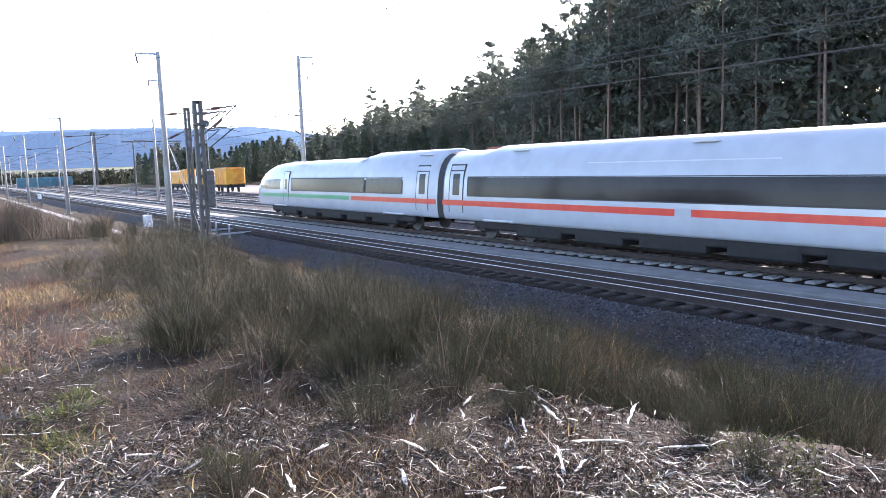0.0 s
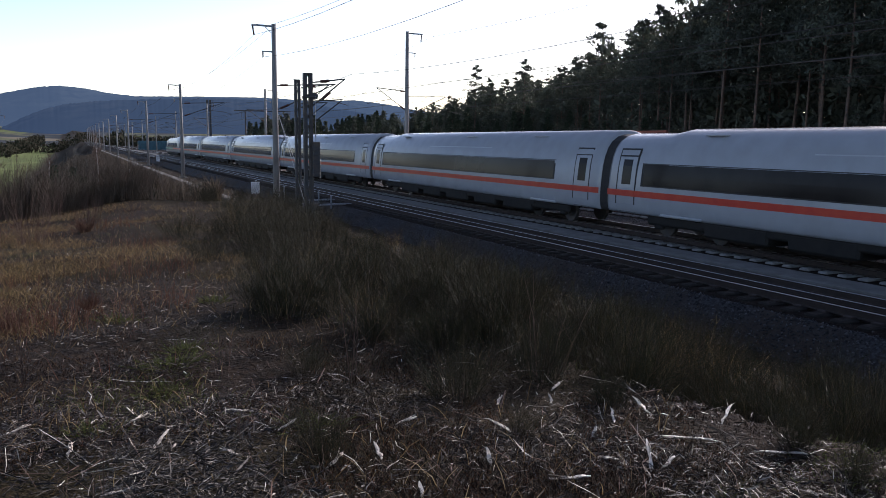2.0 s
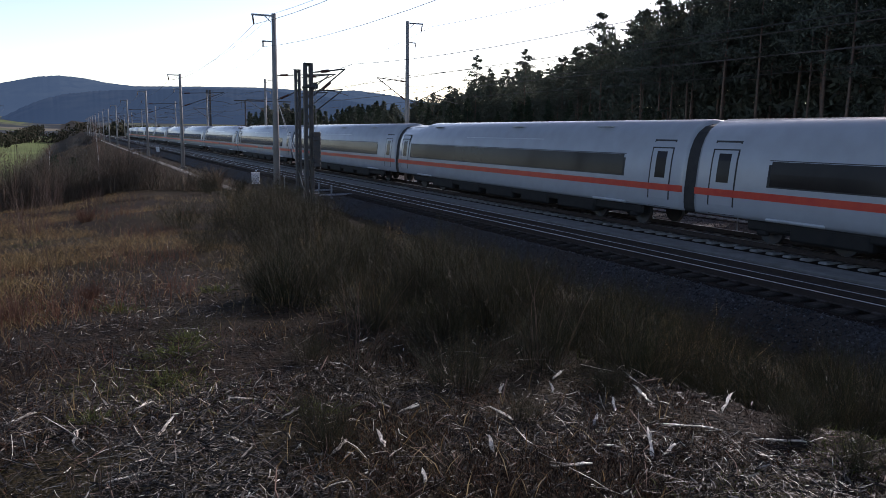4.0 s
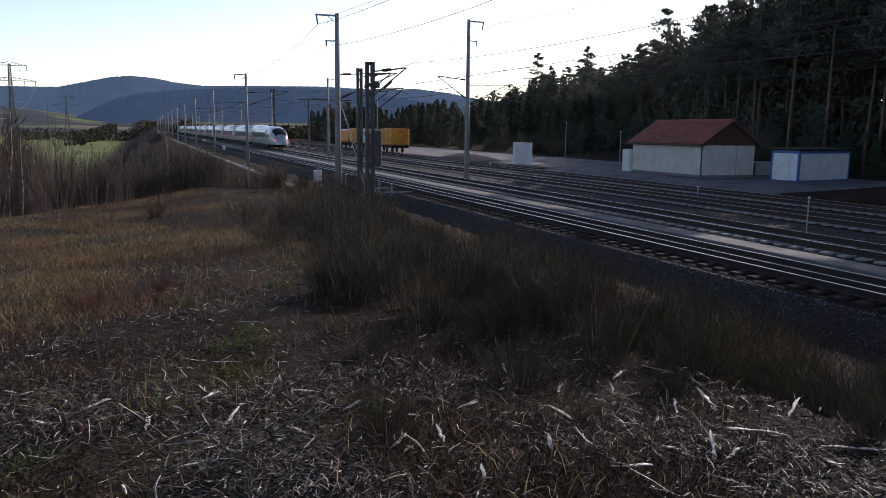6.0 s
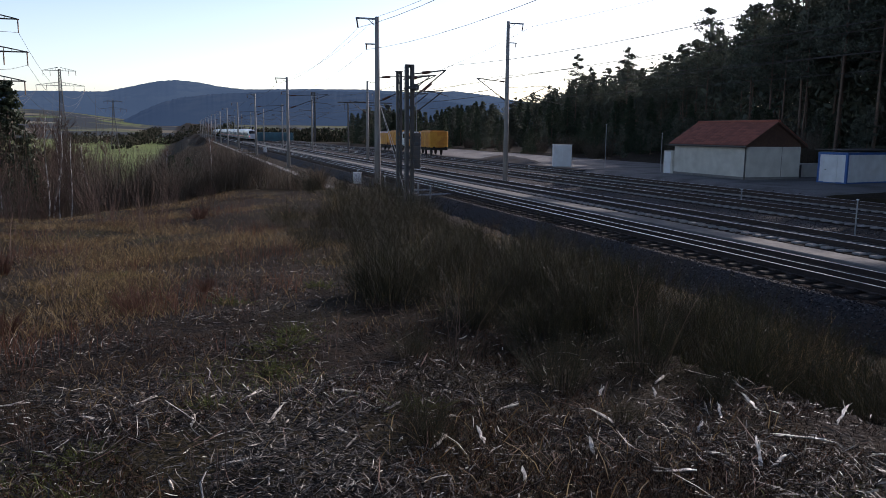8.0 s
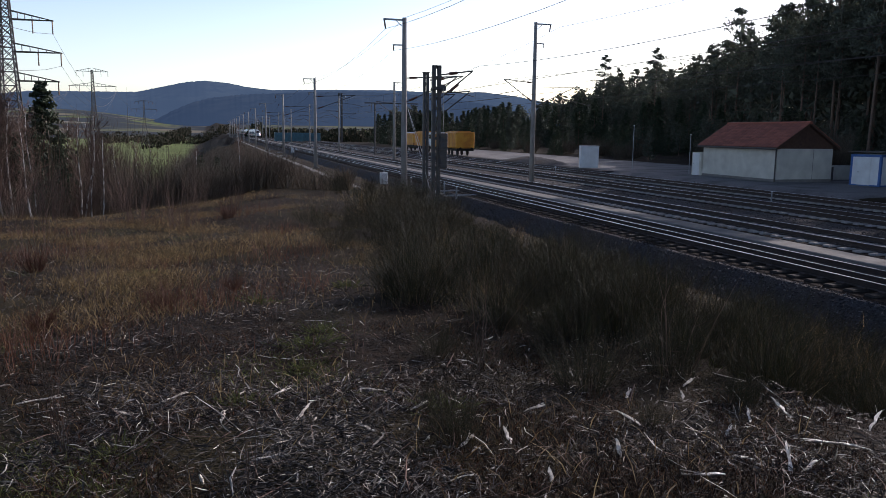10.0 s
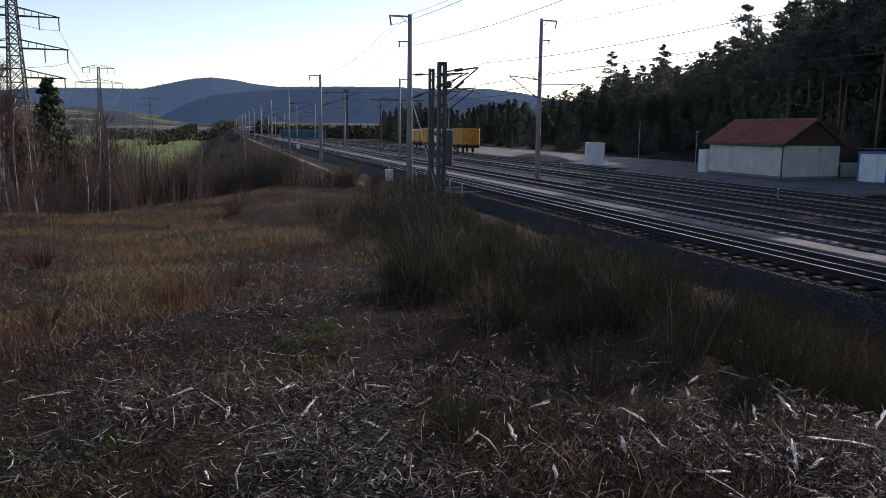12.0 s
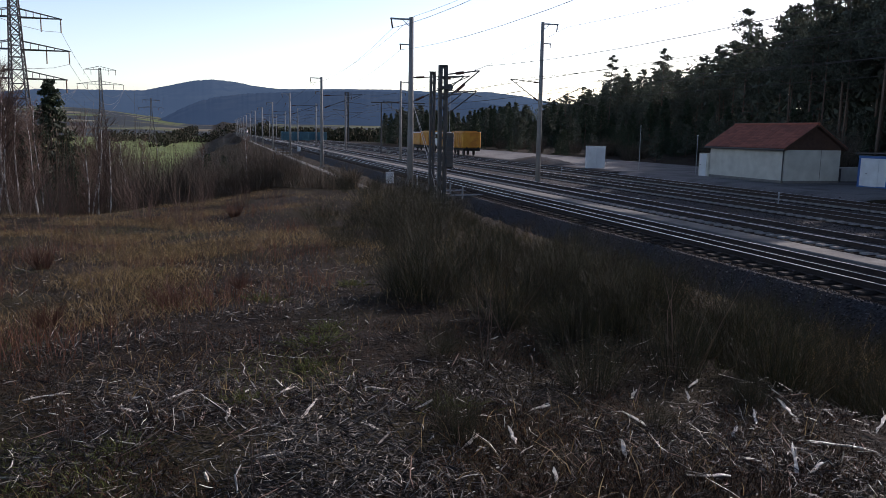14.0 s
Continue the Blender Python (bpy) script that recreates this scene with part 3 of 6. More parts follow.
# ---- masts and overhead line ----
def concrete_mast(x, y, base, top, r=0.19, label="grey concrete catenary mast with steel arms", side=1, feeder=True, cant=5.9, reach=3.0):
    """A tapered round mast: side 1 reaches to the right. Top arm to the outside, hinged cantilever over the track."""
    t = thing("catenary_mast", pose(x, y, base), label, "catenary mast", "masts along the line")
    h = top - base
    part("pole", Build().tube((0, 0, -0.4), (0, 0, h), r, r * 0.62, 12), M["mast"], t, smooth=True)
    part("foundation", Build().box((0, 0, 0.02), (0.75, 0.75, 0.24), 0.03), M["concrete"], t, "concrete footing")
    if feeder:
        a = part("top_arm", Build().box((-side * 0.55, 0, h - 0.12), (1.25, 0.09, 0.09), 0.01).tube((-side * 0.15, 0, h - 0.45), (-side * 0.5, 0, h - 0.14), 0.02), M["steel"], t)
        part("insulator", Build().tube((-side * 1.12, 0, h - 0.16), (-side * 1.05, 0, h - 0.62), 0.045, 0.045, 8), M["insulator"], a)
        b = part("short_arm", Build().box((-side * 0.33, 0, h - 1.45), (0.66, 0.07, 0.07), 0.01), M["steel"], t)
        part("insulator", Build().tube((-side * 0.6, 0, h - 1.45), (-side * 0.6, 0, h - 1.75), 0.04, 0.04, 8), M["insulator"], b)
    z = cant - base
    c = part("cantilever", Build().tube((side * 0.1, 0, z + 0.75), (side * reach, 0, z + 0.95), 0.03)
             .tube((side * 0.1, 0, z - 0.55), (side * reach, 0, z + 0.95), 0.03)
             .tube((side * reach * 0.5, 0, z + 0.2), (side * (reach - 0.2), 0, z + 0.02), 0.022)
             .tube((side * (reach - 0.25), 0, z + 0.05), (side * (reach + 0.7), 0, z - 0.18), 0.018), M["dark_steel"], t, "hinged steel cantilever")
    for zz in (z + 0.75, z - 0.55):
        d = Vector((side * reach, 0, z + 0.95)) - Vector((side * 0.1, 0, zz))
        p = Vector((side * 0.1, 0, zz))
        part("insulator", Build().tube(p + d * 0.06, p + d * 0.19, 0.06, 0.06, 8), M["insulator"], c)
    return t


MAST_Y = [-37, 2.4, 41.9, 80.6, 118.0, 157.0, 195.0, 233.0, 271.0, 309.0, 347.0, 385.0, 423.0, 461.0, 499.0]
for i, y in enumerate(MAST_Y):
    concrete_mast(10.2, y, -0.62, 9.35 if y < 60 else 8.6, cant=5.4 if y < 60 else 6.0, reach=3.4 if y < 60 else 4.2)
for y in (-26.0, 51.1, 95, 139, 183, 227, 271, 315, 359, 403):
    t = concrete_mast(21.85, y, -0.5, 10.9 if y < 60 else 9.4, side=-1, cant=6.0, reach=2.3, label="tall grey concrete mast between the tracks with arms to both sides")
    part("second_cantilever", Build().tube((0.1, 0, 6.9), (3.1, 0, 7.0), 0.03).tube((0.1, 0, 5.6), (3.1, 0, 7.0), 0.03).tube((1.6, 0, 6.3), (4.4, 0, 5.75), 0.02), M["dark_steel"], t)


def wire(name, pts, sag=0.0, r=0.012, label="thin overhead line wire"):
    out = []
    for a, b in zip(pts, pts[1:]):
        a, b = Vector(a), Vector(b)
        for k in range(10):
            t = k / 10
            p = a.lerp(b, t)
            p.z -= sag * 4 * t * (1 - t)
            out.append(p)
    out.append(Vector(pts[-1]))
    return tagged(part(name, Build().path(out, r, 4), M["wire"]), label, "overhead wire")


def line_wires():
    zt = {y: (9.35 if y < 60 else 8.6) for y in MAST_Y}
    wire("feeder_wire", [(10.2 - 1.05, y, zt[y] - 0.62) for y in MAST_Y], 0.7, 0.011)
    wire("feeder_wire", [(10.2 + 0.05, y, zt[y] + 0.02) for y in MAST_Y], 0.6, 0.009)
    wire("feeder_wire", [(10.2 - 0.6, y, zt[y] - 1.75) for y in MAST_Y], 0.7, 0.009)
    for x, ys in ((14.6, MAST_Y), (20.0, (-26.0, 51.1, 95, 139, 183, 227, 271, 315, 359, 403)), (25.7, (-26.0, 51.1, 95, 139, 183, 227, 271, 315))):
        wire("messenger_wire", [(x, y, 6.95) for y in ys], 0.55, 0.012)
        wire("contact_wire", [(x + (0.2 if i % 2 else -0.2), y, 5.75) for i, y in enumerate(ys)], 0.02, 0.012)
        b = Build()
        for a, c in zip(ys, ys[1:]):
            n = 6
            for k in range(1, n):
                t = k / n
                y = a + (c - a) * t
                b.tube((x, y, 6.95 - 0.55 * 4 * t * (1 - t)), (x, y, 5.75), 0.006, n=3)
        tagged(part("dropper_wires", b, M["wire"], fix=False), "thin droppers between the overhead wires", "overhead wire", kind="stuff")
    wire("feeder_wire", [(22.5 + 1.2, y, 10.65 if y < 60 else 9.2) for y in (-26.0, 51.1, 95, 139, 183, 227)], 0.8, 0.012)


line_wires()


def lattice_mast(x, y, base, h, label, weights=True, wd=0.118):
    """A flat lattice mast of two channels with battens; carries tensioning weights."""
    t = thing("lattice_mast", pose(x, y, base), label, "lattice mast")
    part("foundation", Build().box((0, 0, -0.2), (1.15, 1.0, 0.55), 0.04), M["concrete"], t, "square concrete footing")
    for s in (-1, 1):
        part("channel", Build().box((s * wd, 0, h / 2), (wd * 1.25, 0.20, h), 0.008), M["dark_steel"], t)
    part("pedestal", Build().box((0, 0, 0.33), (0.62, 0.5, 0.5), 0.03), M["dark_steel"], t, "dark steel base shoe")
    n = int(h / 0.42)
    for k in range(n):
        part("batten", Build().box((0, 0.105, 0.25 + k * h / n + 0.12), (wd * 2, 0.012, 0.12)), M["dark_steel"], t)
    part("cap_plate", Build().box((0, 0, h + 0.01), (0.36, 0.24, 0.03), 0.005), M["dark_steel"], t)
    if weights:
        w = part("weight_frame", Build().box((0.27, -0.16, 2.8), (0.30, 0.26, 1.46), 0.03), M["dark_steel"], t, "dark iron weight holder")
        for k in range(8):
            part("weight_disc", Build().box((0.27, -0.16, 2.16 + k * 0.18), (0.32, 0.28, 0.15), 0.02), M["dark_steel"], w)
        part("weight_rod", Build().tube((0.27, -0.16, 3.5), (0.27, -0.16, h - 0.9), 0.012), M["steel"], w)
        part("guide_rod", Build().tube((0.47, -0.05, 2.0), (0.47, -0.05, 3.55), 0.022), M["steel"], t, "pale guide rod")
        part("pulley", Build().tube((0.24, -0.16, h - 0.9), (0.24, -0.06, h - 0.9), 0.15, 0.15, 16), M["dark_steel"], t)
        part("bracket", Build().box((0.0, -0.1, h - 0.95), (0.5, 0.3, 0.06), 0.01), M["dark_steel"], t)
    c = part("cantilever", Build().tube((0.2, 0, h - 1.3), (1.6, 0, h - 0.15), 0.032).tube((0.2, 0, h - 0.35), (1.6, 0, h - 0.15), 0.03)
             .tube((0.2, 0, h - 2.0), (1.45, 0, h - 1.05), 0.03).tube((0.2, 0, h - 1.1), (1.5, 0, h - 1.0), 0.025), M["dark_steel"], t, "hinged steel cantilever")
    part("insulator", Build().tube((0.62, 0, h - 1.0), (0.95, 0, h - 0.72), 0.065, 0.065, 8), M["insulator"], c)
    part("insulator", Build().tube((0.55, 0, h - 0.3), (0.9, 0, h - 0.25), 0.065, 0.065, 8), M["insulator"], c)
    return t


lattice_mast(9.05, 31.5, -0.35, 6.3, "grey steel lattice tension mast with stacked weights")
lattice_mast(10.1, 37.0, -0.55, 6.65, "slim steel lattice mast with arms", weights=False, wd=0.085)
lattice_mast(37.2, 234.0, -0.8, 15.5, "tall dark lattice mast beyond the sidings", weights=False, wd=0.42)


def anchor_stays():
    t = thing("anchor_stay", pose(10.2, 41.9, 0), "pair of pale anchor stays from mast to ground", "stay")
    for dx in (0.0, 0.28):
        part("stay_rod", Build().tube((0.15, -0.1, 4.6), (-0.2 + dx, -7.2, -0.45), 0.012), M["cable"], t)
    part("anchor_block", Build().box((-0.1, -7.3, -0.45), (0.6, 0.4, 0.4), 0.03), M["concrete"], t)
    return t


anchor_stays()


def portal(x0, x1, y, z):
    t = thing("catenary_portal", pose(0, y, 0), "dark steel overhead line gantry beam on a post", "gantry")
    part("post", Build().tube((x0 + 1.6, 0, -0.6), (x0 + 1.6, 0, z), 0.14, 0.11, 8), M["dark_steel"], t)
    part("beam", Build().box(((x0 + x1) / 2, 0, z), (x1 - x0, 0.16, 0.16), 0.02), M["dark_steel"], t)
    for k in range(4):
        x = x0 + (x1 - x0) * (k + 0.5) / 4
        part("hanger", Build().tube((x, 0, z), (x, 0, z - 1.0), 0.03), M["dark_steel"], t)
    return t


portal(22.5, 31.0, 118, 7.6)


def signal_box(x, y, z):
    t = thing("trackside_cabinet", pose(x, y, z), "small white trackside box on a post", "cabinet")
    part("post", Build().box((0.12, 0, 0.5), (0.09, 0.09, 1.5), 0.01), M["dark_steel"], t)
    b = part("case", Build().box((0, -0.05, 1.05), (0.42, 0.3, 0.62), 0.02), M["white_box"], t)
    part("lid", Build().box((0, -0.06, 1.38), (0.46, 0.34, 0.04), 0.01), M["white_box"], b)
    return t


signal_box(9.55, 44.3, -0.55)
signal_box(10.9, 112, -0.55)


def platform_box(x, y, z):
    t = thing("equipment_platform", pose(x, y, z), "pale steel railing round a small trackside platform", "platform")
    part("slab", Build().box((0, 0, 0.05), (2.4, 2.2, 0.16), 0.02), M["concrete"], t)
    for sx in (-1, 1):
        for sy in (-1, 1):
            part("post", Build().tube((sx * 1.1, sy * 1.0, 0.1), (sx * 1.1, sy * 1.0, 1.15), 0.03), M["steel"], t)
        for z2 in (0.6, 1.12):
            part("rail", Build().tube((sx * 1.1, -1, z2), (sx * 1.1, 1, z2), 0.025), M["steel"], t)
    for z2 in (0.6, 1.12):
        part("rail", Build().tube((-1.1, -1, z2), (1.1, -1, z2), 0.025), M["steel"], t)
    return t


platform_box(9.3, 119.5, -0.62)


def point_machine(x, y):
    """Point motor with rods beside the near rail."""
    t = thing("point_machine", pose(x, y, -0.62), "grey point motor with steel rods beside the rail", "point machine")
    part("case", Build().box((0, 0, 0.28), (1.1, 0.5, 0.36), 0.05), M["dark_steel"], t)
    part("lid", Build().box((0, 0, 0.48), (0.95, 0.42, 0.06), 0.02), M["dark_steel"], t)
    for k in (-0.25, 0.05, 0.3):
        part("rod", Build().tube((0.4, k, 0.40), (2.6, k, 0.44), 0.03), M["steel"], t)
    part("marker_post", Build().box((1.0, -0.6, 0.6), (0.08, 0.08, 0.7), 0.01), M["steel"], t)
    return t


point_machine(11.6, 40.3)
point_machine(11.9, 43.6)


# ---- yard buildings ----
def substation():
    """Flat-fronted service building with a tiled saddle roof; the ridge runs across the line."""
    x0, x1, y0, y1, e, rz = 38.5, 43.3, 45.9, 54.6, 2.36, 4.2
    g = -0.12
    t = thing("service_building", pose(0, 0, 0), "pale rendered railway service building with red tiled roof", "building")
    w = 0.24
    part("front_wall", Build().box(((x0 + x1) / 2, y0 + w / 2, (e + g) / 2), (x1 - x0, w, e - g)), M["render_wall"], t)
    part("back_wall", Build().box(((x0 + x1) / 2, y1 - w / 2, (e + g) / 2), (x1 - x0, w, e - g)), M["render_wall"], t)
    sw = part("side_wall", Build().box((x0 + w / 2, (y0 + y1) / 2, (e + g) / 2), (w, y1 - y0 - 2 * w, e - g)), M["render_wall"], t)
    part("side_wall", Build().box((x1 - w / 2, (y0 + y1) / 2, (e + g) / 2), (w, y1 - y0 - 2 * w, e - g)), M["render_wall"], t)
    part("plinth", Build().box(((x0 + x1) / 2, (y0 + y1) / 2, g + 0.14), (x1 - x0 + 0.05, y1 - y0 + 0.05, 0.3), 0.01), M["concrete"], t, "grey concrete plinth")
    ym = (y0 + y1) / 2
    xm = (x0 + x1) / 2
    # gable ends face the line's direction: ridge along y
    for yy, s in ((y0 + 0.02, -1), (y1 - 0.02, 1)):
        gb = Build()
        q = yy - 0.12 * s
        gb.add([(x0, yy, e), (x1, yy, e), (x1, yy, e + 0.19), (xm, yy, rz - 0.1), (x0, yy, e + 0.19), (x0, q, e), (x1, q, e), (x1, q, e + 0.19), (xm, q, rz - 0.1), (x0, q, e + 0.19)],
               [(0, 1, 2, 3, 4), (9, 8, 7, 6, 5), (0, 5, 6, 1), (1, 6, 7, 2), (2, 7, 8, 3), (3, 8, 9, 4), (4, 9, 5, 0)])
        part("gable", gb, M["wood_dark"], t, "dark boarded gable")
    part("downpipe", Build().tube((x0 - 0.06, y0 + 0.1, g), (x0 - 0.06, y0 + 0.1, e), 0.05, 0.05, 8), M["dark_steel"], t)
    part("gutter", Build().tube((x0 - 0.36, y0 - 0.3, e - 0.01), (x0 - 0.36, y1 + 0.3, e - 0.01), 0.07, 0.07, 8), M["dark_steel"], t)
    part("joint", Build().box((xm + 0.7, y0 - 0.004, (e + g) / 2), (0.03, 0.012, e - g - 0.02)), M["concrete"], t)
    for s in (-1, 1):
        rb = Build()
        xe = xm + s * ((x1 - x0) / 2 + 0.34)
        ze = e + 0.09
        rb.add([(xm, y0 - 0.32, rz), (xm, y1 + 0.32, rz), (xe, y1 + 0.32, ze), (xe, y0 - 0.32, ze),
                (xm, y0 - 0.32, rz - 0.14), (xm, y1 + 0.32, rz - 0.14), (xe, y1 + 0.32, ze - 0.14), (xe, y0 - 0.32, ze - 0.14)],
               [(0, 1, 2, 3), (7, 6, 5, 4), (0, 3, 7, 4), (1, 5, 6, 2), (2, 6, 7, 3), (0, 4, 5, 1)])
        r = part("roof_slope", rb, M["wood_dark"], t)
        # tile courses
        slope = Vector((xe - xm, 0, ze - rz))
        L = slope.length
        d = slope.normalized()
        up = Vector((-d.z * (1 if s > 0 else 1), 0, d.x)) if s > 0 else Vector((d.z, 0, -d.x))
        up = up if up.z > 0 else -up
        ncourse, ncol = 15, 18
        tw = (y1 - y0 + 0.64) / ncol
        tl = L / ncourse
        tb = Build()
        tb.box((0, 0, 0), (tl * 1.18, tw * 0.96, 0.03), 0.008)
        me = tb.mesh("roof_tile", M["roof_tile"])
        rot = Matrix((d, Vector((0, 1, 0)), up)).transposed()
        for i in range(ncourse):
            for j in range(ncol):
                c = Vector((xm, y0 - 0.32 + (j + 0.5) * tw, rz)) + d * (i + 0.5) * tl + up * 0.03
                o = new("roof_tile", me)
                o.parent = r
                o.matrix_basis = Matrix.Translation(c) @ (rot @ Matrix.Rotation(0.055, 3, "Y")).to_4x4()
    part("fascia", Build().box((x0 - 0.16, ym, e + 0.04), (0.30, y1 - y0 + 0.5, 0.16), 0.01), M["wood_dark"], t, "dark boarded eave")
    part("ridge", Build().tube((xm, y0 - 0.33, rz + 0.01), (xm, y1 + 0.33, rz + 0.01), 0.11, 0.11, 8), M["roof_tile"], t)
    # low annexe with a white door on the far end
    part("annexe", Build().box((x0 + 0.6, y1 + 0.62, 0.85), (1.6, 1.2, 2.0), 0.02), M["render_wall"], t)
    dd = part("door", Build().box((x0 - 0.215, y1 + 0.62, 0.85), (0.05, 0.85, 1.85), 0.01), M["white_box"], t, "white metal door")
    part("handle", Build().box((x0 - 0.26, y1 + 0.92, 0.9), (0.04, 0.14, 0.03), 0.005), M["dark_steel"], dd)
    # low wall to the right
    part("low_wall", Build().box((45.4, 48.0, 0.45), (3.6, 0.25, 1.25), 0.02), M["render_wall"], t)
    part("dark_gate", Build().box((44.8, 47.8, 0.45), (0.9, 0.12, 1.05), 0.01), M["dark_steel"], t)
    return t


substation()


def site_container(x, y, z, turn):
    t = thing("site_container", pose(x, y, z, 0, 0, turn), "white site office container with blue steel frame", "container")
    L, W, H = 6.0, 2.2, 2.2
    part("wall_panel", Build().box((L / 2, -0.012 + 0.05, H / 2), (L - 0.24, 0.07, H - 0.3)), M["white_box"], t)
    part("wall_panel", Build().box((L / 2, W - 0.05, H / 2), (L - 0.24, 0.07, H - 0.3)), M["white_box"], t)
    part("end_panel", Build().box((0.05, W / 2, H / 2), (0.07, W - 0.24, H - 0.3)), M["white_box"], t)
    part("end_panel", Build().box((L - 0.05, W / 2, H / 2), (0.07, W - 0.24, H - 0.3)), M["white_box"], t)
    for px in (0.07, L - 0.07):
        for py in (0.07, W - 0.07):
            part("corner_post", Build().box((px, py, H / 2), (0.16, 0.16, H), 0.015), M["blue_paint"], t)
    for zz in (0.09, H - 0.09):
        for py in (0.06, W - 0.06):
            part("frame_rail", Build().box((L / 2, py, zz), (L - 0.3, 0.13, 0.17), 0.01), M["blue_paint"], t)
        for px in (0.06, L - 0.06):
            part("frame_rail", Build().box((px, W / 2, zz), (0.13, W - 0.3, 0.17), 0.01), M["blue_paint"], t)
    part("roof", Build().box((L / 2, W / 2, H - 0.02), (L - 0.1, W - 0.1, 0.06), 0.01), M["grey_paint"], t)
    part("canopy", Build().box((L / 2, W / 2, H + 0.16), (L + 0.3, W + 0.3, 0.07), 0.01), M["dark_steel"], t, "dark flat weather roof")
    d = part("door", Build().box((-0.005, W / 2 + 0.1, 1.05), (0.05, 0.95, 1.8), 0.01), M["white_box"], t)
    part("handle", Build().box((-0.05, W / 2 + 0.45, 1.0), (0.05, 0.12, 0.03), 0.005), M["dark_steel"], d)
    return t


site_container(42.2, 40.5, -0.1, 10)


def switch_cabinet(x, y, z):
    t = thing("switch_cabinet", pose(x, y, z, 0, 0, -20), "tall white switch cabinet on a gravel edge", "cabinet")
    part("case", Build().box((0, 0, 1.1), (1.75, 1.3, 2.15), 0.03), M["white_box"], t)
    part("plinth", Build().box((0, 0, 0.03), (1.7, 1.25, 0.2), 0.01), M["concrete"], t)
    for s in (-1, 1):
        part("door", Build().box((s * 0.43, -0.66, 1.12), (0.82, 0.03, 1.95), 0.01), M["white_box"], t)
    part("lid", Build().box((0, 0, 2.2), (1.85, 1.4, 0.06), 0.02), M["grey_paint"], t)
    return t


switch_cabinet(35.3, 68.5, -0.12)


def marker_post(x, y, z, h, label="thin steel marker post", r=0.035):
    t = thing("marker_post", pose(x, y, z), label, "post", "posts beside the tracks")
    part("post", Build().tube((0, 0, -0.2), (0, 0, h), r, r, 8), M["steel"], t)
    part("cap", Build().box((0, 0, h), (r * 3, r * 3, 0.05), 0.01), M["white_box"], t)
    return t


marker_post(21.75, 20.3, -0.25, 1.3, r=0.024)
marker_post(38.1, 65.0, -0.1, 4.2, "slim grey lamp post beside the yard")
marker_post(39.0, 57.2, -0.1, 3.4, "slim post at the corner of the service building")
marker_post(28.5, 34.2, -0.5, 0.8)
marker_post(28.3, 61.0, -0.5, 0.9)
marker_post(11.9, 55.0, -0.8, 1.2)
marker_post(11.9, 47.0, -0.8, 1.2)


def orange_wagon(x, y):
    """Short two-axle works vehicles with orange bodies on the far siding."""
    t = thing("works_wagon", pose(x, y, 0), "orange works vehicle parked on the far siding", "rail vehicle")
    part("frame", Build().box((0, 8.0, 0.85), (2.5, 15.6, 0.35), 0.04), M["under"], t)
    part("tank", Build().box((0, 3.1, 2.2), (2.75, 5.6, 2.3), 0.12), M["orange_paint"], t)
    part("tank_top", Build().box((0, 3.1, 3.38), (1.9, 4.8, 0.12), 0.05), M["orange_paint"], t)
    part("body", Build().box((0, 9.3, 2.05), (2.7, 5.4, 2.0), 0.1), M["orange_paint"], t)
    c = part("cab", Build().box((0, 13.9, 2.15), (2.6, 2.9, 2.2), 0.18), M["white_box"], t, "pale cab")
    part("cab_window", Build().box((-1.31, 13.9, 2.6), (0.02, 1.8, 0.7), 0.0), M["dark_glass"], c)
    for k in range(6):
        part("rib", Build().box((-1.39, 0.7 + k * 0.95, 2.15), (0.06, 0.08, 2.0), 0.01), M["orange_paint"], t)
    for k in range(8):
        part("side_post", Build().box((-1.3, 0.6 + k * 2.0, 1.15), (0.08, 0.1, 0.5), 0.01), M["under"], t)
    for k in (1.6, 4.2, 10.5, 13.6):
        for s in (-1, 1):
            part("wheel", Build().tube((s * 0.68, k, 0.46), (s * 0.80, k, 0.46), 0.46, 0.46, 16), M["under"], t)
    for s in (-1, 1):
        part("buffer", Build().tube((s * 0.85, -0.1, 1.0), (s * 0.85, 0.3, 1.0), 0.2, 0.1, 10), M["under"], t)
    return t


w1 = orange_wagon(34.2, 103.6)
copy_thing(w1, pose(34.2, 121.5, 0))
tracks.append(track("railway_track", 34.2, 70, 300, "short siding under the orange vehicles", rusty=True))
ballast_bed(33.35, 35.6, -0.02, 62, 300, s0=0.3, s1=0.3, low=-0.3)


def ramp_pile():
    b = Build()
    for i in range(20):
        for j in range(9):
            x = 33.4 + j * 0.55
            y = 74 + i * 0.9
            h = 0.75 * max(0, math.sin(math.pi * i / 19)) * max(0, math.sin(math.pi * j / 8))
            b.v.append((x, y, -0.15 + h + 0.1 * noise.noise(Vector((x, y, 0)))))
    for i in range(19):
        for j in range(8):
            k = i * 9 + j
            b.f.append((k, k + 1, k + 10, k + 9))
    return tagged(part("gravel_heap", b, M["ballast"], smooth=True, fix=False), "low heap of pale gravel beside the siding", "gravel heap")


ramp_pile()
for k, (x, y) in enumerate(((24.2, 262), (31.0, 268))):
    t = thing("freight_container", pose(x, y, -0.95), "blue-green freight container beyond the line", "container", "containers beyond the line")
    part("body", Build().box((0, 0, 1.9), (9, 2.6, 3.4), 0.06), M["teal_paint"], t)
    for i in range(12):
        part("rib", Build().box((-4.1 + i * 0.75, -1.33, 1.9), (0.2, 0.06, 3.0)), M["teal_paint"], t)
    part("base", Build().box((0, 0, 0.1), (9.1, 2.5, 0.3), 0.02), M["under"], t)


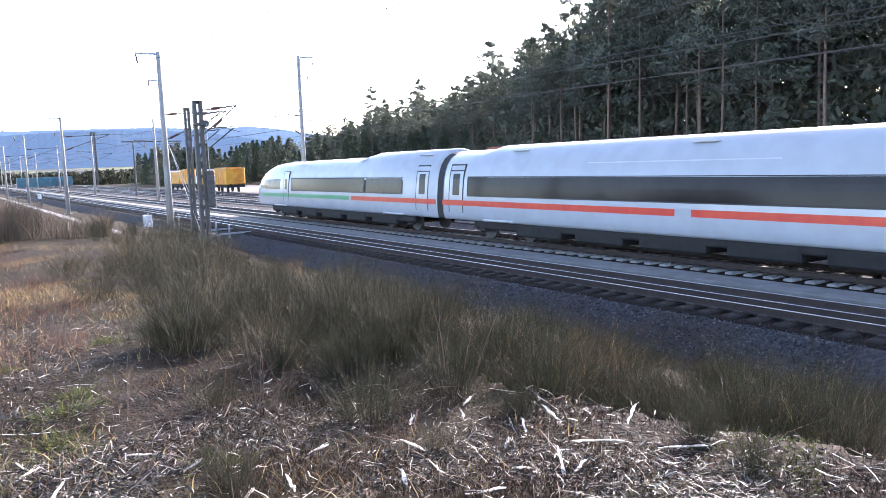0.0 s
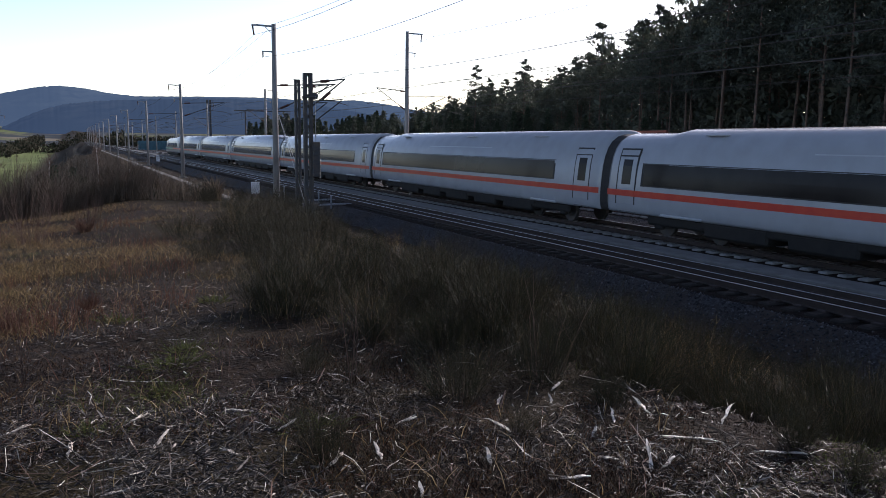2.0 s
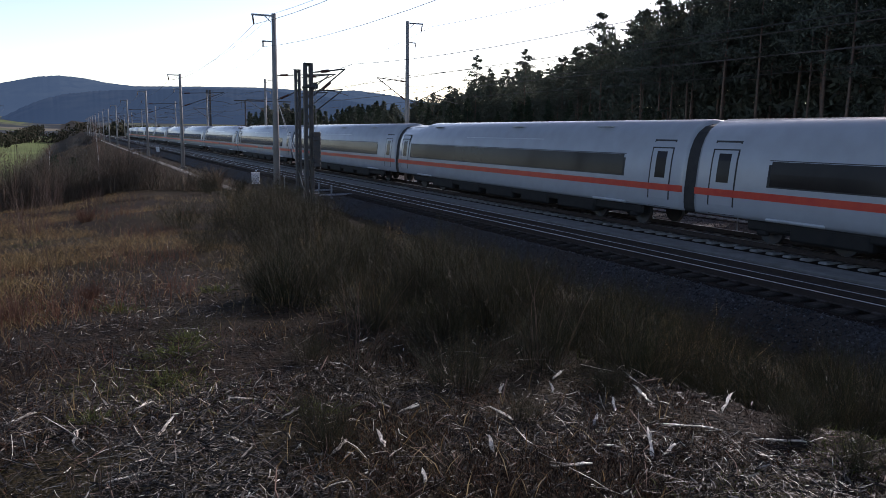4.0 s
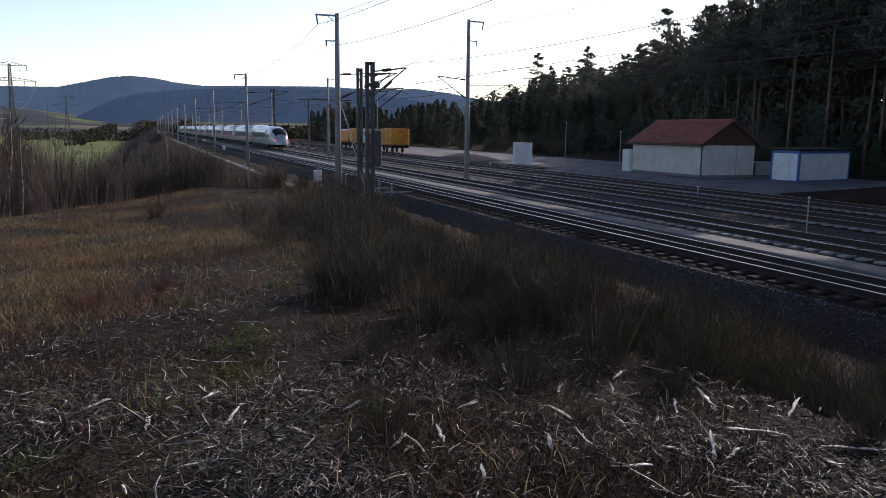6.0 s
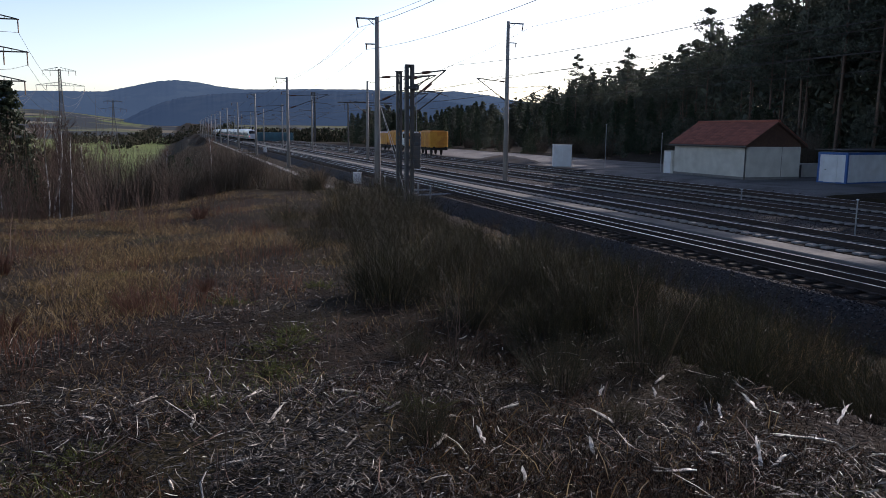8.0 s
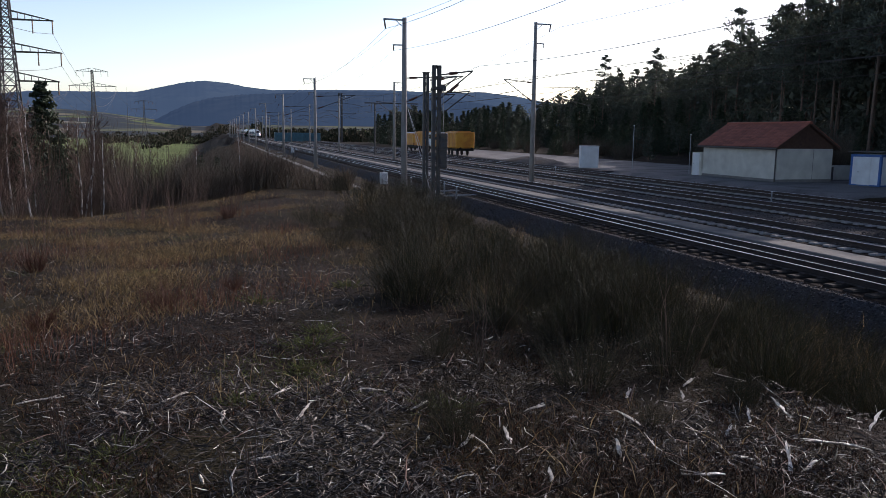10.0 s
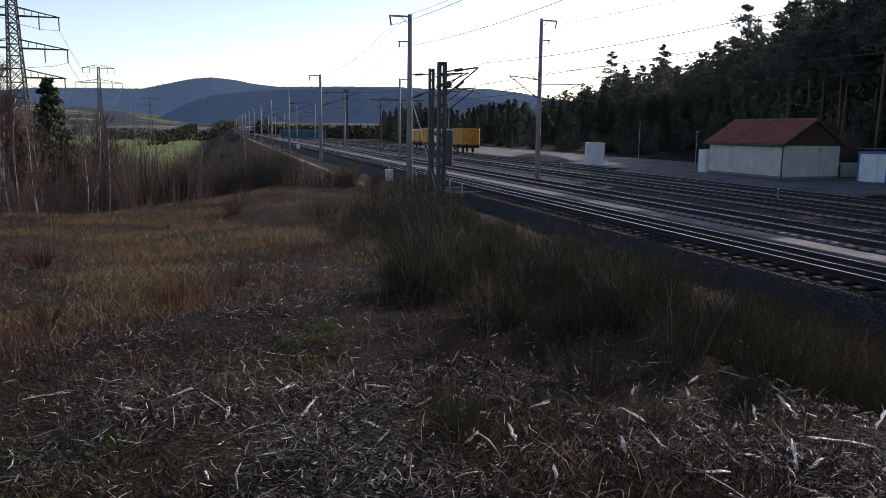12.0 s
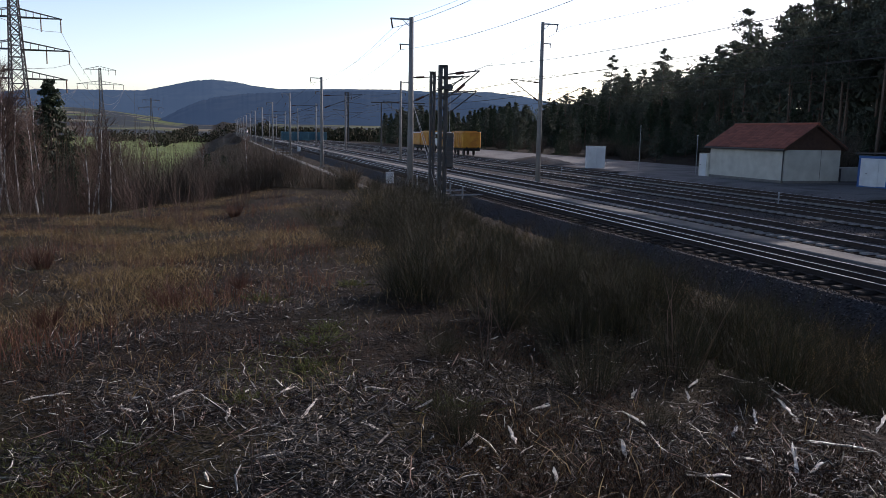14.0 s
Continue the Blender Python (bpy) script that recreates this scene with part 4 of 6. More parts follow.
# ---- high-voltage pylons ----
def pylon(x, y, z, h, wide, label, wb=2.4, wt=0.6):
    t = thing("transmission_pylon", pose(x, y, z), label, "pylon", "pylons across the valley")
    b = Build()
    base, top = wb, wt

    def half(zz):
        return base + (top - base) * min(1, zz / (h * 0.62)) if zz < h * 0.62 else top + (0.010 * h - top) * (zz - h * 0.62) / (h * 0.38)
    levels = [0.0]
    while levels[-1] < h:
        levels.append(min(h, levels[-1] + max(1.0, half(levels[-1]) * 1.9)))
    r = 0.0035 * h
    for a, c in zip(levels, levels[1:]):
        wa, wc = half(a), half(c)
        for sx, sy, tx, ty in ((-1, -1, 1, -1), (1, -1, 1, 1), (1, 1, -1, 1), (-1, 1, -1, -1)):
            b.tube((sx * wa, sy * wa, a), (sx * wc, sy * wc, c), r, n=4)
            b.tube((sx * wa, sy * wa, a), (tx * wc, ty * wc, c), r * 0.55, n=3)
            b.tube((tx * wa, ty * wa, a), (sx * wc, sy * wc, c), r * 0.55, n=3)
            b.tube((sx * wc, sy * wc, c), (tx * wc, ty * wc, c), r * 0.55, n=3)
    part("tower", b, M["dark_steel"], t, fix=False)
    for f, wd in wide:
        zz = f * h
        a = Build()
        for s in (-1, 1):
            tip = (s * wd, 0, zz)
            for sy in (-1, 1):
                q = half(zz)
                a.tube((s * q, sy * q, zz), tip, r * 0.8, n=3)
                a.tube((s * half(zz + 0.03 * h), sy * half(zz + 0.03 * h), zz + 0.035 * h), tip, r * 0.7, n=3)
            for k in range(1, 6):
                u = k / 6
                a.tube((s * (q + (wd - q) * u), 0, zz), (s * (q + (wd - q) * u), 0, zz + 0.035 * h * (1 - u)), r * 0.5, n=3)
        arm = part("cross_arm", a, M["dark_steel"], t, fix=False)
        for s in (-1, 1):
            for u in (0.55, 0.97):
                part("insulator", Build().tube((s * wd * u, 0, zz), (s * wd * u, 0, zz - 0.055 * h), r * 0.8, n=5), M["insulator"], arm)
    return t


P1, P2 = (-33.0, 150.0), (-39.9, 300.0)
pylon(*P1, -9.0, 41.0, [(0.493, 7.8), (0.612, 8.5), (0.743, 7.4)], "tall grey lattice power pylon with three cross arms", 2.1, 0.95)
pylon(*P2, -9.0, 32.6, [(0.83, 7.8), (0.985, 5.3)], "grey lattice power pylon in the valley")
pylon(-42.0, 540, -8.0, 30.0, [(0.8, 8.0), (0.96, 5.5)], "distant lattice power pylon")
for s in (-1, 1):
    for u, f in ((0.97, 0.493), (0.97, 0.612), (0.97, 0.743)):
        wd = {0.493: 7.8, 0.612: 8.5, 0.743: 7.4}[f]
        a = (P1[0] + s * wd * u, P1[1], -9 + f * 41 - 2.2)
        c = (P2[0] + s * 7.6, P2[1], -9 + 0.82 * 33 - 1.8)
        wire("power_line", [(a[0] + 9, -40, a[2] + 2), a, c, (-42 + s * 7.6, 540, 14)], 6.0, 0.03, "power line sagging between pylons")


# ---- the express train ----
CAR, GAP, NCAR = 25.3, 0.55, 12
PROFILE = [(1.36, 0.74), (1.415, 0.84), (1.452, 1.05), (1.46, 1.30), (1.452, 1.62), (1.41, 2.10), (1.365, 2.48), (1.28, 2.86), (1.14, 3.20), (0.93, 3.48), (0.62, 3.68), (0.30, 3.76), (0.0, 3.78)]


def side_x(z):
    zs = [p[1] for p in PROFILE]
    xs = [p[0] for p in PROFILE]
    return float(np.interp(z, zs, xs))


# stations of the sloping nose: y, width, height, lift
NOSE = [(7.0, 1, 0.905, 0), (8.4, 0.985, 0.875, 0), (9.3, 0.955, 0.82, 0), (10.1, 0.90, 0.735, 0), (10.8, 0.81, 0.61, 0), (11.3, 0.70, 0.46, 0),
        (11.65, 0.54, 0.30, 0), (11.85, 0.36, 0.18, 0), (11.95, 0.15, 0.1, 0)]


def nose_x(y, z):
    """Half width of the end car at height z, towards its nose."""
    w = float(np.interp(y, [q[0] for q in NOSE], [q[1] for q in NOSE]))
    hz = float(np.interp(y, [q[0] for q in NOSE], [q[2] for q in NOSE]))
    return w * side_x(0.74 + (z - 0.74) / hz)


def nose_band(ys, bottoms, tops, out=0.008, s=-1, n=4):
    """A strip with a changing height that follows the side of the nose."""
    b = Build()
    m = n + 1
    for off in (out, -0.04):
        for y, z0, z1 in zip(ys, bottoms, tops):
            for k in range(m):
                z = z0 + (z1 - z0) * k / n
                b.v.append((s * (nose_x(y, z) + off), y, z))
    q = len(ys) * m
    for i in range(len(ys) - 1):
        for k in range(n):
            a = i * m + k
            b.f += [(a, a + 1, a + m + 1, a + m), (q + a, q + a + m, q + a + m + 1, q + a + 1)]
        for k in (0, n):
            a = i * m + k
            b.f.append((a, a + m, q + a + m, q + a))
    for i in (0, len(ys) - 1):
        for k in range(n):
            a = i * m + k
            b.f.append((a, a + 1, q + a + 1, q + a))
    return b


def loft(stations):
    """A body from stations (y, scale of width, height above the skirt scaled, lift, drop of roof)."""
    b = Build()
    ring = PROFILE + [(-x, z) for x, z in PROFILE[-2::-1]]
    n = len(ring)
    for y, w, hz, zb in stations:
        for x, z in ring:
            zz = 0.74 + (z - 0.74) * hz
            b.v.append((x * w, y, max(zz, zb)))
    for i in range(len(stations) - 1):
        for k in range(n - 1):
            b.f.append((i * n + k, i * n + k + 1, (i + 1) * n + k + 1, (i + 1) * n + k))
        b.f.append((i * n + n - 1, i * n, (i + 1) * n, (i + 1) * n + n - 1))
    b.f.append(tuple(range(n)))
    b.f.append(tuple(range((len(stations) - 1) * n, len(stations) * n)))
    return b


def band(y0, y1, z0, z1, out=0.006, s=-1, n=4):
    """A strip that follows the side of the car, a little proud of it."""
    b = Build()
    for k in range(n + 1):
        z = z0 + (z1 - z0) * k / n
        x = side_x(z)
        for y in (y0, y1):
            b.v.append((s * (x + out), y, z))
        for y in (y0, y1):
            b.v.append((s * (x - 0.03), y, z))
    for k in range(n):
        a, c = k * 4, (k + 1) * 4
        b.f += [(a, a + 1, c + 1, c), (a + 2, c + 2, c + 3, a + 3), (a, c, c + 2, a + 2), (a + 1, a + 3, c + 3, c + 1)]
    b.f += [(0, 2, 3, 1), (n * 4, n * 4 + 1, n * 4 + 3, n * 4 + 2)]
    return b


def car_meshes():
    me = {}
    h = CAR / 2 - GAP / 2
    me["pan_body"] = loft([(-h, 0.97, 0.92, 0), (-h + 0.15, 1, 0.925, 0), (-h + 3.4, 1, 0.925, 0), (-h + 4.2, 1, 1, 0), (h - 3.2, 1, 1, 0), (h - 2.4, 1, 0.955, 0), (h - 0.15, 1, 0.955, 0), (h, 0.97, 0.945, 0)]).mesh("car_body", M["white_paint"], True)
    me["body"] = loft([(-h, 0.97, 0.98, 0), (-h + 0.15, 1, 1, 0), (h - 3.2, 1, 1, 0), (h - 2.4, 1, 0.955, 0), (h - 0.15, 1, 0.955, 0), (h, 0.97, 0.945, 0)]).mesh("car_body", M["white_paint"], True)
    # the end car: y towards the nose; cab roof lower, sloping nose
    nose = [(-h, 0.97, 0.98, 0), (-h + 0.15, 1, 1, 0), (-5.7, 1, 1, 0), (-4.0, 1, 0.93, 0), (3.0, 1, 0.918, 0)] + NOSE
    me["end_body"] = loft(nose).mesh("end_car_body", M["white_paint"], True)
    me["gangway"] = loft([(-GAP / 2 - 0.2, 0.93, 0.95, 0), (GAP / 2 + 0.2, 0.93, 0.95, 0)]).mesh("gangway", M["black_rubber"])
    for s in (-1, 1):
        me["windows", s] = band(-h + 3.15, h - 1.95, 1.78, 2.52, 0.006, s).mesh("window_band", M["dark_glass"])
        me["frame", s] = band(-h + 3.05, h - 1.85, 1.74, 2.56, 0.002, s).mesh("window_frame", M["black_rubber"])
        me["stripe", s] = band(-h + 0.02, h - 0.02, 1.35, 1.57, 0.004, s).mesh("stripe", M["red_paint"])
        me["gap_long", s] = band(-1.36, 1.12, 1.33, 1.59, 0.009, s, 2).mesh("stripe_break", M["white_paint"])
        me["gap_short", s] = band(-0.3, 0.3, 1.33, 1.59, 0.009, s, 2).mesh("stripe_break", M["white_paint"])
        me["mark", s] = band(-1.0, 0.5, 1.43, 1.50, 0.012, s, 1).mesh("lettering_bar", M["red_paint"])
        me["stripe_end", s] = band(-h + 0.02, -4.1, 1.35, 1.57, 0.004, s).mesh("stripe", M["red_paint"])
        me["green_end", s] = nose_band([-3.8, 7.0, 8.4, 9.3, 10.0], [1.35] * 5, [1.57, 1.57, 1.57, 1.55, 1.5], 0.004, s).mesh("stripe", M["green_paint"])
        me["windows_end", s] = band(-9.4, -5.75, 1.78, 2.50, 0.006, s).mesh("window_band", M["dark_glass"])
        me["windows_cab", s] = band(-5.5, 4.2, 1.78, 2.48, 0.006, s).mesh("window_band", M["dark_glass"])
        me["frame_end", s] = band(-9.5, 4.3, 1.74, 2.54, 0.002, s).mesh("window_frame", M["black_rubber"])
        me["cab_window", s] = nose_band([6.1, 7.2, 8.4, 9.2, 9.9, 10.4], [1.80, 1.80, 1.81, 1.83, 1.86, 1.89], [2.46, 2.46, 2.42, 2.34, 2.2, 2.04], 0.008, s).mesh("cab_window", M["dark_glass"])
        me["cab_door_seal", s] = band(4.62, 5.52, 0.80, 2.96, 0.004, s, 8).mesh("door_seal", M["black_rubber"])
        me["cab_door", s] = band(4.67, 5.47, 0.82, 2.92, 0.008, s, 8).mesh("door", M["white_paint"])
        me["cab_door_green", s] = band(4.67, 5.47, 1.35, 1.57, 0.012, s, 2).mesh("door_stripe", M["green_paint"])
        me["cab_door_window", s] = band(4.9, 5.25, 1.80, 2.46, 0.014, s).mesh("door_window", M["dark_glass"])
        me["door_seal", s] = band(-0.54, 0.54, 0.78, 3.08, 0.004, s, 8).mesh("door_seal", M["black_rubber"])
        me["door", s] = band(-0.48, 0.48, 0.80, 3.02, 0.008, s, 8).mesh("door", M["white_paint"])
        me["door_red", s] = band(-0.49, 0.49, 1.35, 1.57, 0.012, s, 2).mesh("door_stripe", M["red_paint"])
        me["door_window", s] = band(-0.25, 0.25, 1.78, 2.68, 0.014, s).mesh("door_window", M["dark_glass"])
    me["under"] = Build().box((0, 0, 0.66), (2.66, 2 * h - 9.4, 0.34), 0.06).mesh("underframe", M["under"])
    for k in (0, 1):
        me["under_case", k] = Build().box((0, 0, 0.50), (2.70, 2.55 - 0.3 * k, 0.5), 0.07).mesh("underfloor_case", M["under"])
    bg = Build()
    for s in (-1, 1):
        bg.box((s * 1.2, 0, 0.58), (0.2, 3.6, 0.36), 0.08)
        bg.box((s * 1.16, -1.25, 0.48), (0.22, 0.42, 0.4), 0.06).box((s * 1.16, 1.25, 0.48), (0.22, 0.42, 0.4), 0.06)
        bg.box((s * 1.2, 0, 0.72), (0.18, 1.1, 0.24), 0.05)
    bg.box((0, 0, 0.6), (2.1, 0.6, 0.3), 0.05)
    me["bogie"] = bg.mesh("bogie", M["under"])
    me["damper"] = Build().box((-1.40, 0, 0.80), (0.12, 2.0, 0.10), 0.04).mesh("damper", M["grey_paint"])
    me["wheel"] = Build().tube((-0.07, 0, 0), (0.07, 0, 0), 0.44, 0.44, 20).mesh("wheel", M["dark_steel"])
    me["vent"] = Build().box((-0.86, 0, 3.535), (0.32, 0.9, 0.04), 0.01).mesh("roof_vent", M["grey_paint"])
    me["line"] = band(-3.6, 3.6, 2.98, 3.015, 0.004, -1, 1).mesh("roof_seam", M["grey_paint"])
    pan = Build()
    pan.box((0, 0, 3.70), (1.5, 2.0, 0.08), 0.02)
    pan.tube((-0.5, -0.8, 3.78), (-0.3, 0.8, 3.98), 0.03).tube((0.5, -0.8, 3.78), (0.3, 0.8, 3.98), 0.03)
    pan.tube((-0.85, 0.75, 4.02), (0.85, 0.75, 4.02), 0.03).tube((-0.85, 0.45, 4.02), (0.85, 0.45, 4.02), 0.03)
    for sx in (-0.6, 0.6):
        for sy in (-0.7, 0.7):
            pan.tube((sx, sy, 3.55), (sx, sy, 3.78), 0.05)
    me["pantograph"] = pan.mesh("pantograph", M["dark_steel"])
    ws = Build()
    # windscreen on the nose
    pts = [(9.35, 0.95, 0.815), (10.1, 0.90, 0.735), (10.8, 0.81, 0.61), (11.15, 0.735, 0.51)]
    for y, w, hz in pts:
        for x, z in [(q[0], q[1]) for q in PROFILE[8:]] + [(-q[0], q[1]) for q in PROFILE[-2:7:-1]]:
            ws.v.append((x * w * 1.0, y + 0.035, 0.74 + (z - 0.74) * hz + 0.02))
    n = len(PROFILE[8:]) * 2 - 1
    for i in range(len(pts) - 1):
        for k in range(n - 1):
            ws.f.append((i * n + k, i * n + k + 1, (i + 1) * n + k + 1, (i + 1) * n + k))
    me["windscreen"] = ws.mesh("windscreen", M["dark_glass"], True)
    lm = bpy.data.materials.new("red_tail_light")
    lm.use_nodes = True
    lb = lm.node_tree.nodes["Principled BSDF"]
    lb.inputs["Base Color"].default_value = (0.6, 0.02, 0.02, 1)
    lb.inputs["Emission Color"].default_value = (1.0, 0.06, 0.04, 1)
    lb.inputs["Emission Strength"].default_value = 3.0
    me["tail_light"] = Build().box((0, 0, 0), (0.26, 0.22, 0.14), 0.03).mesh("tail_light", lm)
    for key, m in me.items():
        if key != "windscreen":
            outward(m)
    return me


# cars whose stripe is broken by a small pale field, and where along the car
BREAKS = {1: -0.58, 7: -0.75, 8: -5.6}


def build_train():
    t = thing("express_train", pose(TRACKS["main_far"], 0, 0), "long white high-speed train with red stripe and dark windows", "train")
    me = car_meshes()
    h = CAR / 2 - GAP / 2

    def sub(key, parent, at=None, name=None, label=""):
        o = new(name or me[key].name, me[key])
        o.parent = parent
        if at is not None:
            o.matrix_basis = at
        return tagged(o, label)

    for i in range(NCAR):
        end = i in (0, NCAR - 1)
        flip = i == NCAR - 1
        # origin of the train at the first gap; car 0 lies ahead of it
        y = CAR / 2 - i * CAR
        turn = pose(0, y, 0, 0, 0, 180 if flip else 0)
        car = new("car", me["end_body"] if end else me["pan_body"] if i in (3, 7) else me["body"])
        car.parent, car.matrix_basis = t, turn
        tagged(car, "white end car with sloping nose and dark windscreen" if end else "")
        for s in (-1, 1):
            if not end:
                sub(("frame", s), car)
                sub(("windows", s), car)
            if end:
                for key in ("frame_end", "windows_end", "windows_cab", "cab_door_seal", "cab_door", "cab_door_green", "cab_door_window"):
                    sub((key, s), car)
                sub(("stripe_end", s), car)
                sub(("green_end", s), car, label="green stripe")
                sub(("cab_window", s), car)
            else:
                sub(("stripe", s), car)
                if i in BREAKS:
                    sub(("gap_short", s), car, pose(0, BREAKS[i], 0))
                if i == 8:
                    sub(("gap_long", s), car)
                    sub(("mark", s), car, label="thin red lettering bar")
            for dy in ((-h + 1.15, h - 1.05) if not end else (-h + 1.15,)):
                for key in (("door_seal", s), ("door", s), ("door_red", s), ("door_window", s)):
                    sub(key, car, pose(0, dy, 0))
        under = sub("under", car, pose(0, -1.2 if end else 0, 0))
        for k in range(5):
            sub(("under_case", k % 2), under, pose(0, -6.2 + k * 3.1, 0))
        for by in (-h + 3.9, h - 3.9 if not end else h - 6.2):
            sub("bogie", car, pose(0, by, 0))
            for s in (-1, 1):
                sub("damper", car, pose(0, by, 0, 0, 0, 0 if s < 0 else 180))
                for wy in (-1.25, 1.25):
                    sub("wheel", car, pose(s * 0.76, by + wy, 0.44))
        for vy in (-7.5, -1.0, 7.5):
            sub("vent", car, pose(0, vy if not end else vy - 3.5, 0))
        if not end:
            sub("line", car)
        if i in (3, 7):
            sub("pantograph", car, pose(0, -h + 1.7, -0.22))
        if end:
            sub("windscreen", car, label="dark curved windscreen")
            for s in (-1, 1):
                if flip:
                    sub("tail_light", car, pose(s * (nose_x(11.3, 1.42) - 0.05), 11.3, 1.42), label="red tail light")
        if i:
            sub("gangway", t, pose(0, y + CAR / 2, 0))
    return t


train = build_train()
TRAIN_START, TRAIN_SPEED = 28.3, 61.0


# ---- trees ----
def spray(rng, centre, n, spread, size, flat=0.6):
    """Needle or leaf sprays round a point, as small tilted quads."""
    c = np.asarray(centre) + rng.normal(0, 1, (n, 3)) * np.array([spread, spread, spread * flat])
    up = rng.normal(0, 1, (n, 3))
    up /= np.linalg.norm(up, axis=1)[:, None]
    ref = rng.normal(0, 1, (n, 3))
    sd = np.cross(up, ref)
    sd /= np.linalg.norm(sd, axis=1)[:, None]
    k = rng.uniform(0.6, 1.3, (n, 1)) * size
    return c, up * k, sd * k * 0.34


def pine_meshes(seed, h, crown_from=0.45, density=1.0):
    rng = np.random.default_rng(seed)
    bend = rng.normal(0, 0.35, 2)

    def axis(z):
        u = z / h
        return np.array([bend[0] * math.sin(u * 3.0), bend[1] * math.sin(u * 2.2), z])
    trunk = Build()
    r0 = 0.016 * h * 0.40 + 0.03
    zs = np.linspace(-0.4, h * 0.97, 9)
    trunk.path([axis(z) for z in zs], [r0 * (1 - 0.85 * max(0, z) / h) for z in zs], 7)
    cs, us, ss = [], [], []
    nl = int(30 * density)
    for k in range(nl):
        u = crown_from + (1 - crown_from) * ((k + rng.uniform(0, 1)) / nl)
        z = u * h
        a = rng.uniform(0, 2 * math.pi)
        rel = (u - crown_from) / (1 - crown_from)
        reach = h * 0.155 * (1.08 - 0.86 * rel ** 1.4) * rng.uniform(0.5, 1.15)
        p0 = axis(z)
        tip = p0 + np.array([math.cos(a) * reach, math.sin(a) * reach, reach * rng.uniform(0.05, 0.5)])
        mid = (p0 + tip) / 2 + np.array([0, 0, -0.06 * reach])
        trunk.path([p0, mid, tip], [r0 * 0.22 * (1.15 - rel), r0 * 0.15, 0.012], 4)
        for q, sp in ((0.55, 0.5), (0.8, 0.55), (1.0, 0.5)):
            c = p0 + (tip - p0) * q + rng.normal(0, 0.12, 3)
            a1, b1, c1 = spray(rng, c, int(31 * density), 0.18 * reach + 0.12, 0.185, 0.45)
            cs.append(a1), us.append(b1), ss.append(c1)
    # dead stubs under the crown
    for k in range(7):
        z = h * rng.uniform(crown_from * 0.45, crown_from)
        a = rng.uniform(0, 6.28)
        p = axis(z)
        trunk.tube(p, p + np.array([math.cos(a), math.sin(a), -0.1]) * rng.uniform(0.5, 1.4), 0.03, 0.008, 3, caps=False)
    v, f = quads(np.concatenate(cs), np.concatenate(us), np.concatenate(ss))
    return trunk.mesh("trunk", M["bark"], True), raw("crown", v, f, M["needles"])


def spruce_meshes(seed, h, width=0.32):
    rng = np.random.default_rng(seed)
    trunk = Build().tube((0, 0, -0.4), (0, 0, h), 0.013 * h + 0.02, 0.01, 7)
    cs, us, ss = [], [], []
    n = int(60 * max(1, h / 8))
    for k in range(n):
        u = 0.06 + 0.94 * (k / n)
        a = k * 2.4 + rng.uniform(-0.5, 0.5)
        reach = h * width * (1.02 - u) * rng.uniform(0.65, 1.15) + 0.08
        p = np.array([0, 0, u * h])
        for q in (0.35, 0.65, 0.95):
            c = p + np.array([math.cos(a) * reach * q, math.sin(a) * reach * q, -0.22 * reach * q])
            a1, b1, c1 = spray(rng, c, 24, 0.11 * reach + 0.05, 0.08 + 0.006 * h, 0.4)
            cs.append(a1), us.append(b1), ss.append(c1)
    v, f = quads(np.concatenate(cs), np.concatenate(us), np.concatenate(ss))
    return trunk.mesh("trunk", M["bark"], True), raw("crown", v, f, M["spruce"])


def birch_meshes(seed, h, lean=0.03):
    rng = np.random.default_rng(seed)
    trunk, twigs = Build(), Build()
    ln = rng.normal(0, lean, 2)

    def axis(z):
        return np.array([ln[0] * z + 0.12 * math.sin(z * 0.9 + seed), ln[1] * z + 0.1 * math.sin(z * 0.7), z])
    zs = np.linspace(-0.4, h, 9)
    trunk.path([axis(z) for z in zs], [(0.0068 * h + 0.012) * (1 - 0.85 * max(0, z) / h) for z in zs], 6)
    for k in range(56):
        u = rng.uniform(0.16, 0.98)
        a = rng.uniform(0, 6.28)
        L = h * rng.uniform(0.10, 0.22) * (1.15 - u * 0.7)
        p0 = axis(u * h)
        d = np.array([math.cos(a) * 0.55, math.sin(a) * 0.55, 0.85])
        p1 = p0 + d * L * 0.5 + rng.normal(0, 0.05, 3)
        p2 = p1 + (d + rng.normal(0, 0.25, 3)) * L * 0.5
        twigs.path([p0, p1, p2], [0.013, 0.009, 0.004], 3)
        for j in range(13):
            s = p0 + (p2 - p0) * rng.uniform(0.3, 1)
            e = s + (d + rng.normal(0, 0.5, 3)) * L * rng.uniform(0.25, 0.5)
            twigs.tube(s, e, 0.0065, 0.003, 3, caps=False)
    return trunk.mesh("trunk", M["birch_bark"], True), twigs.mesh("twig_crown", M["twig"])


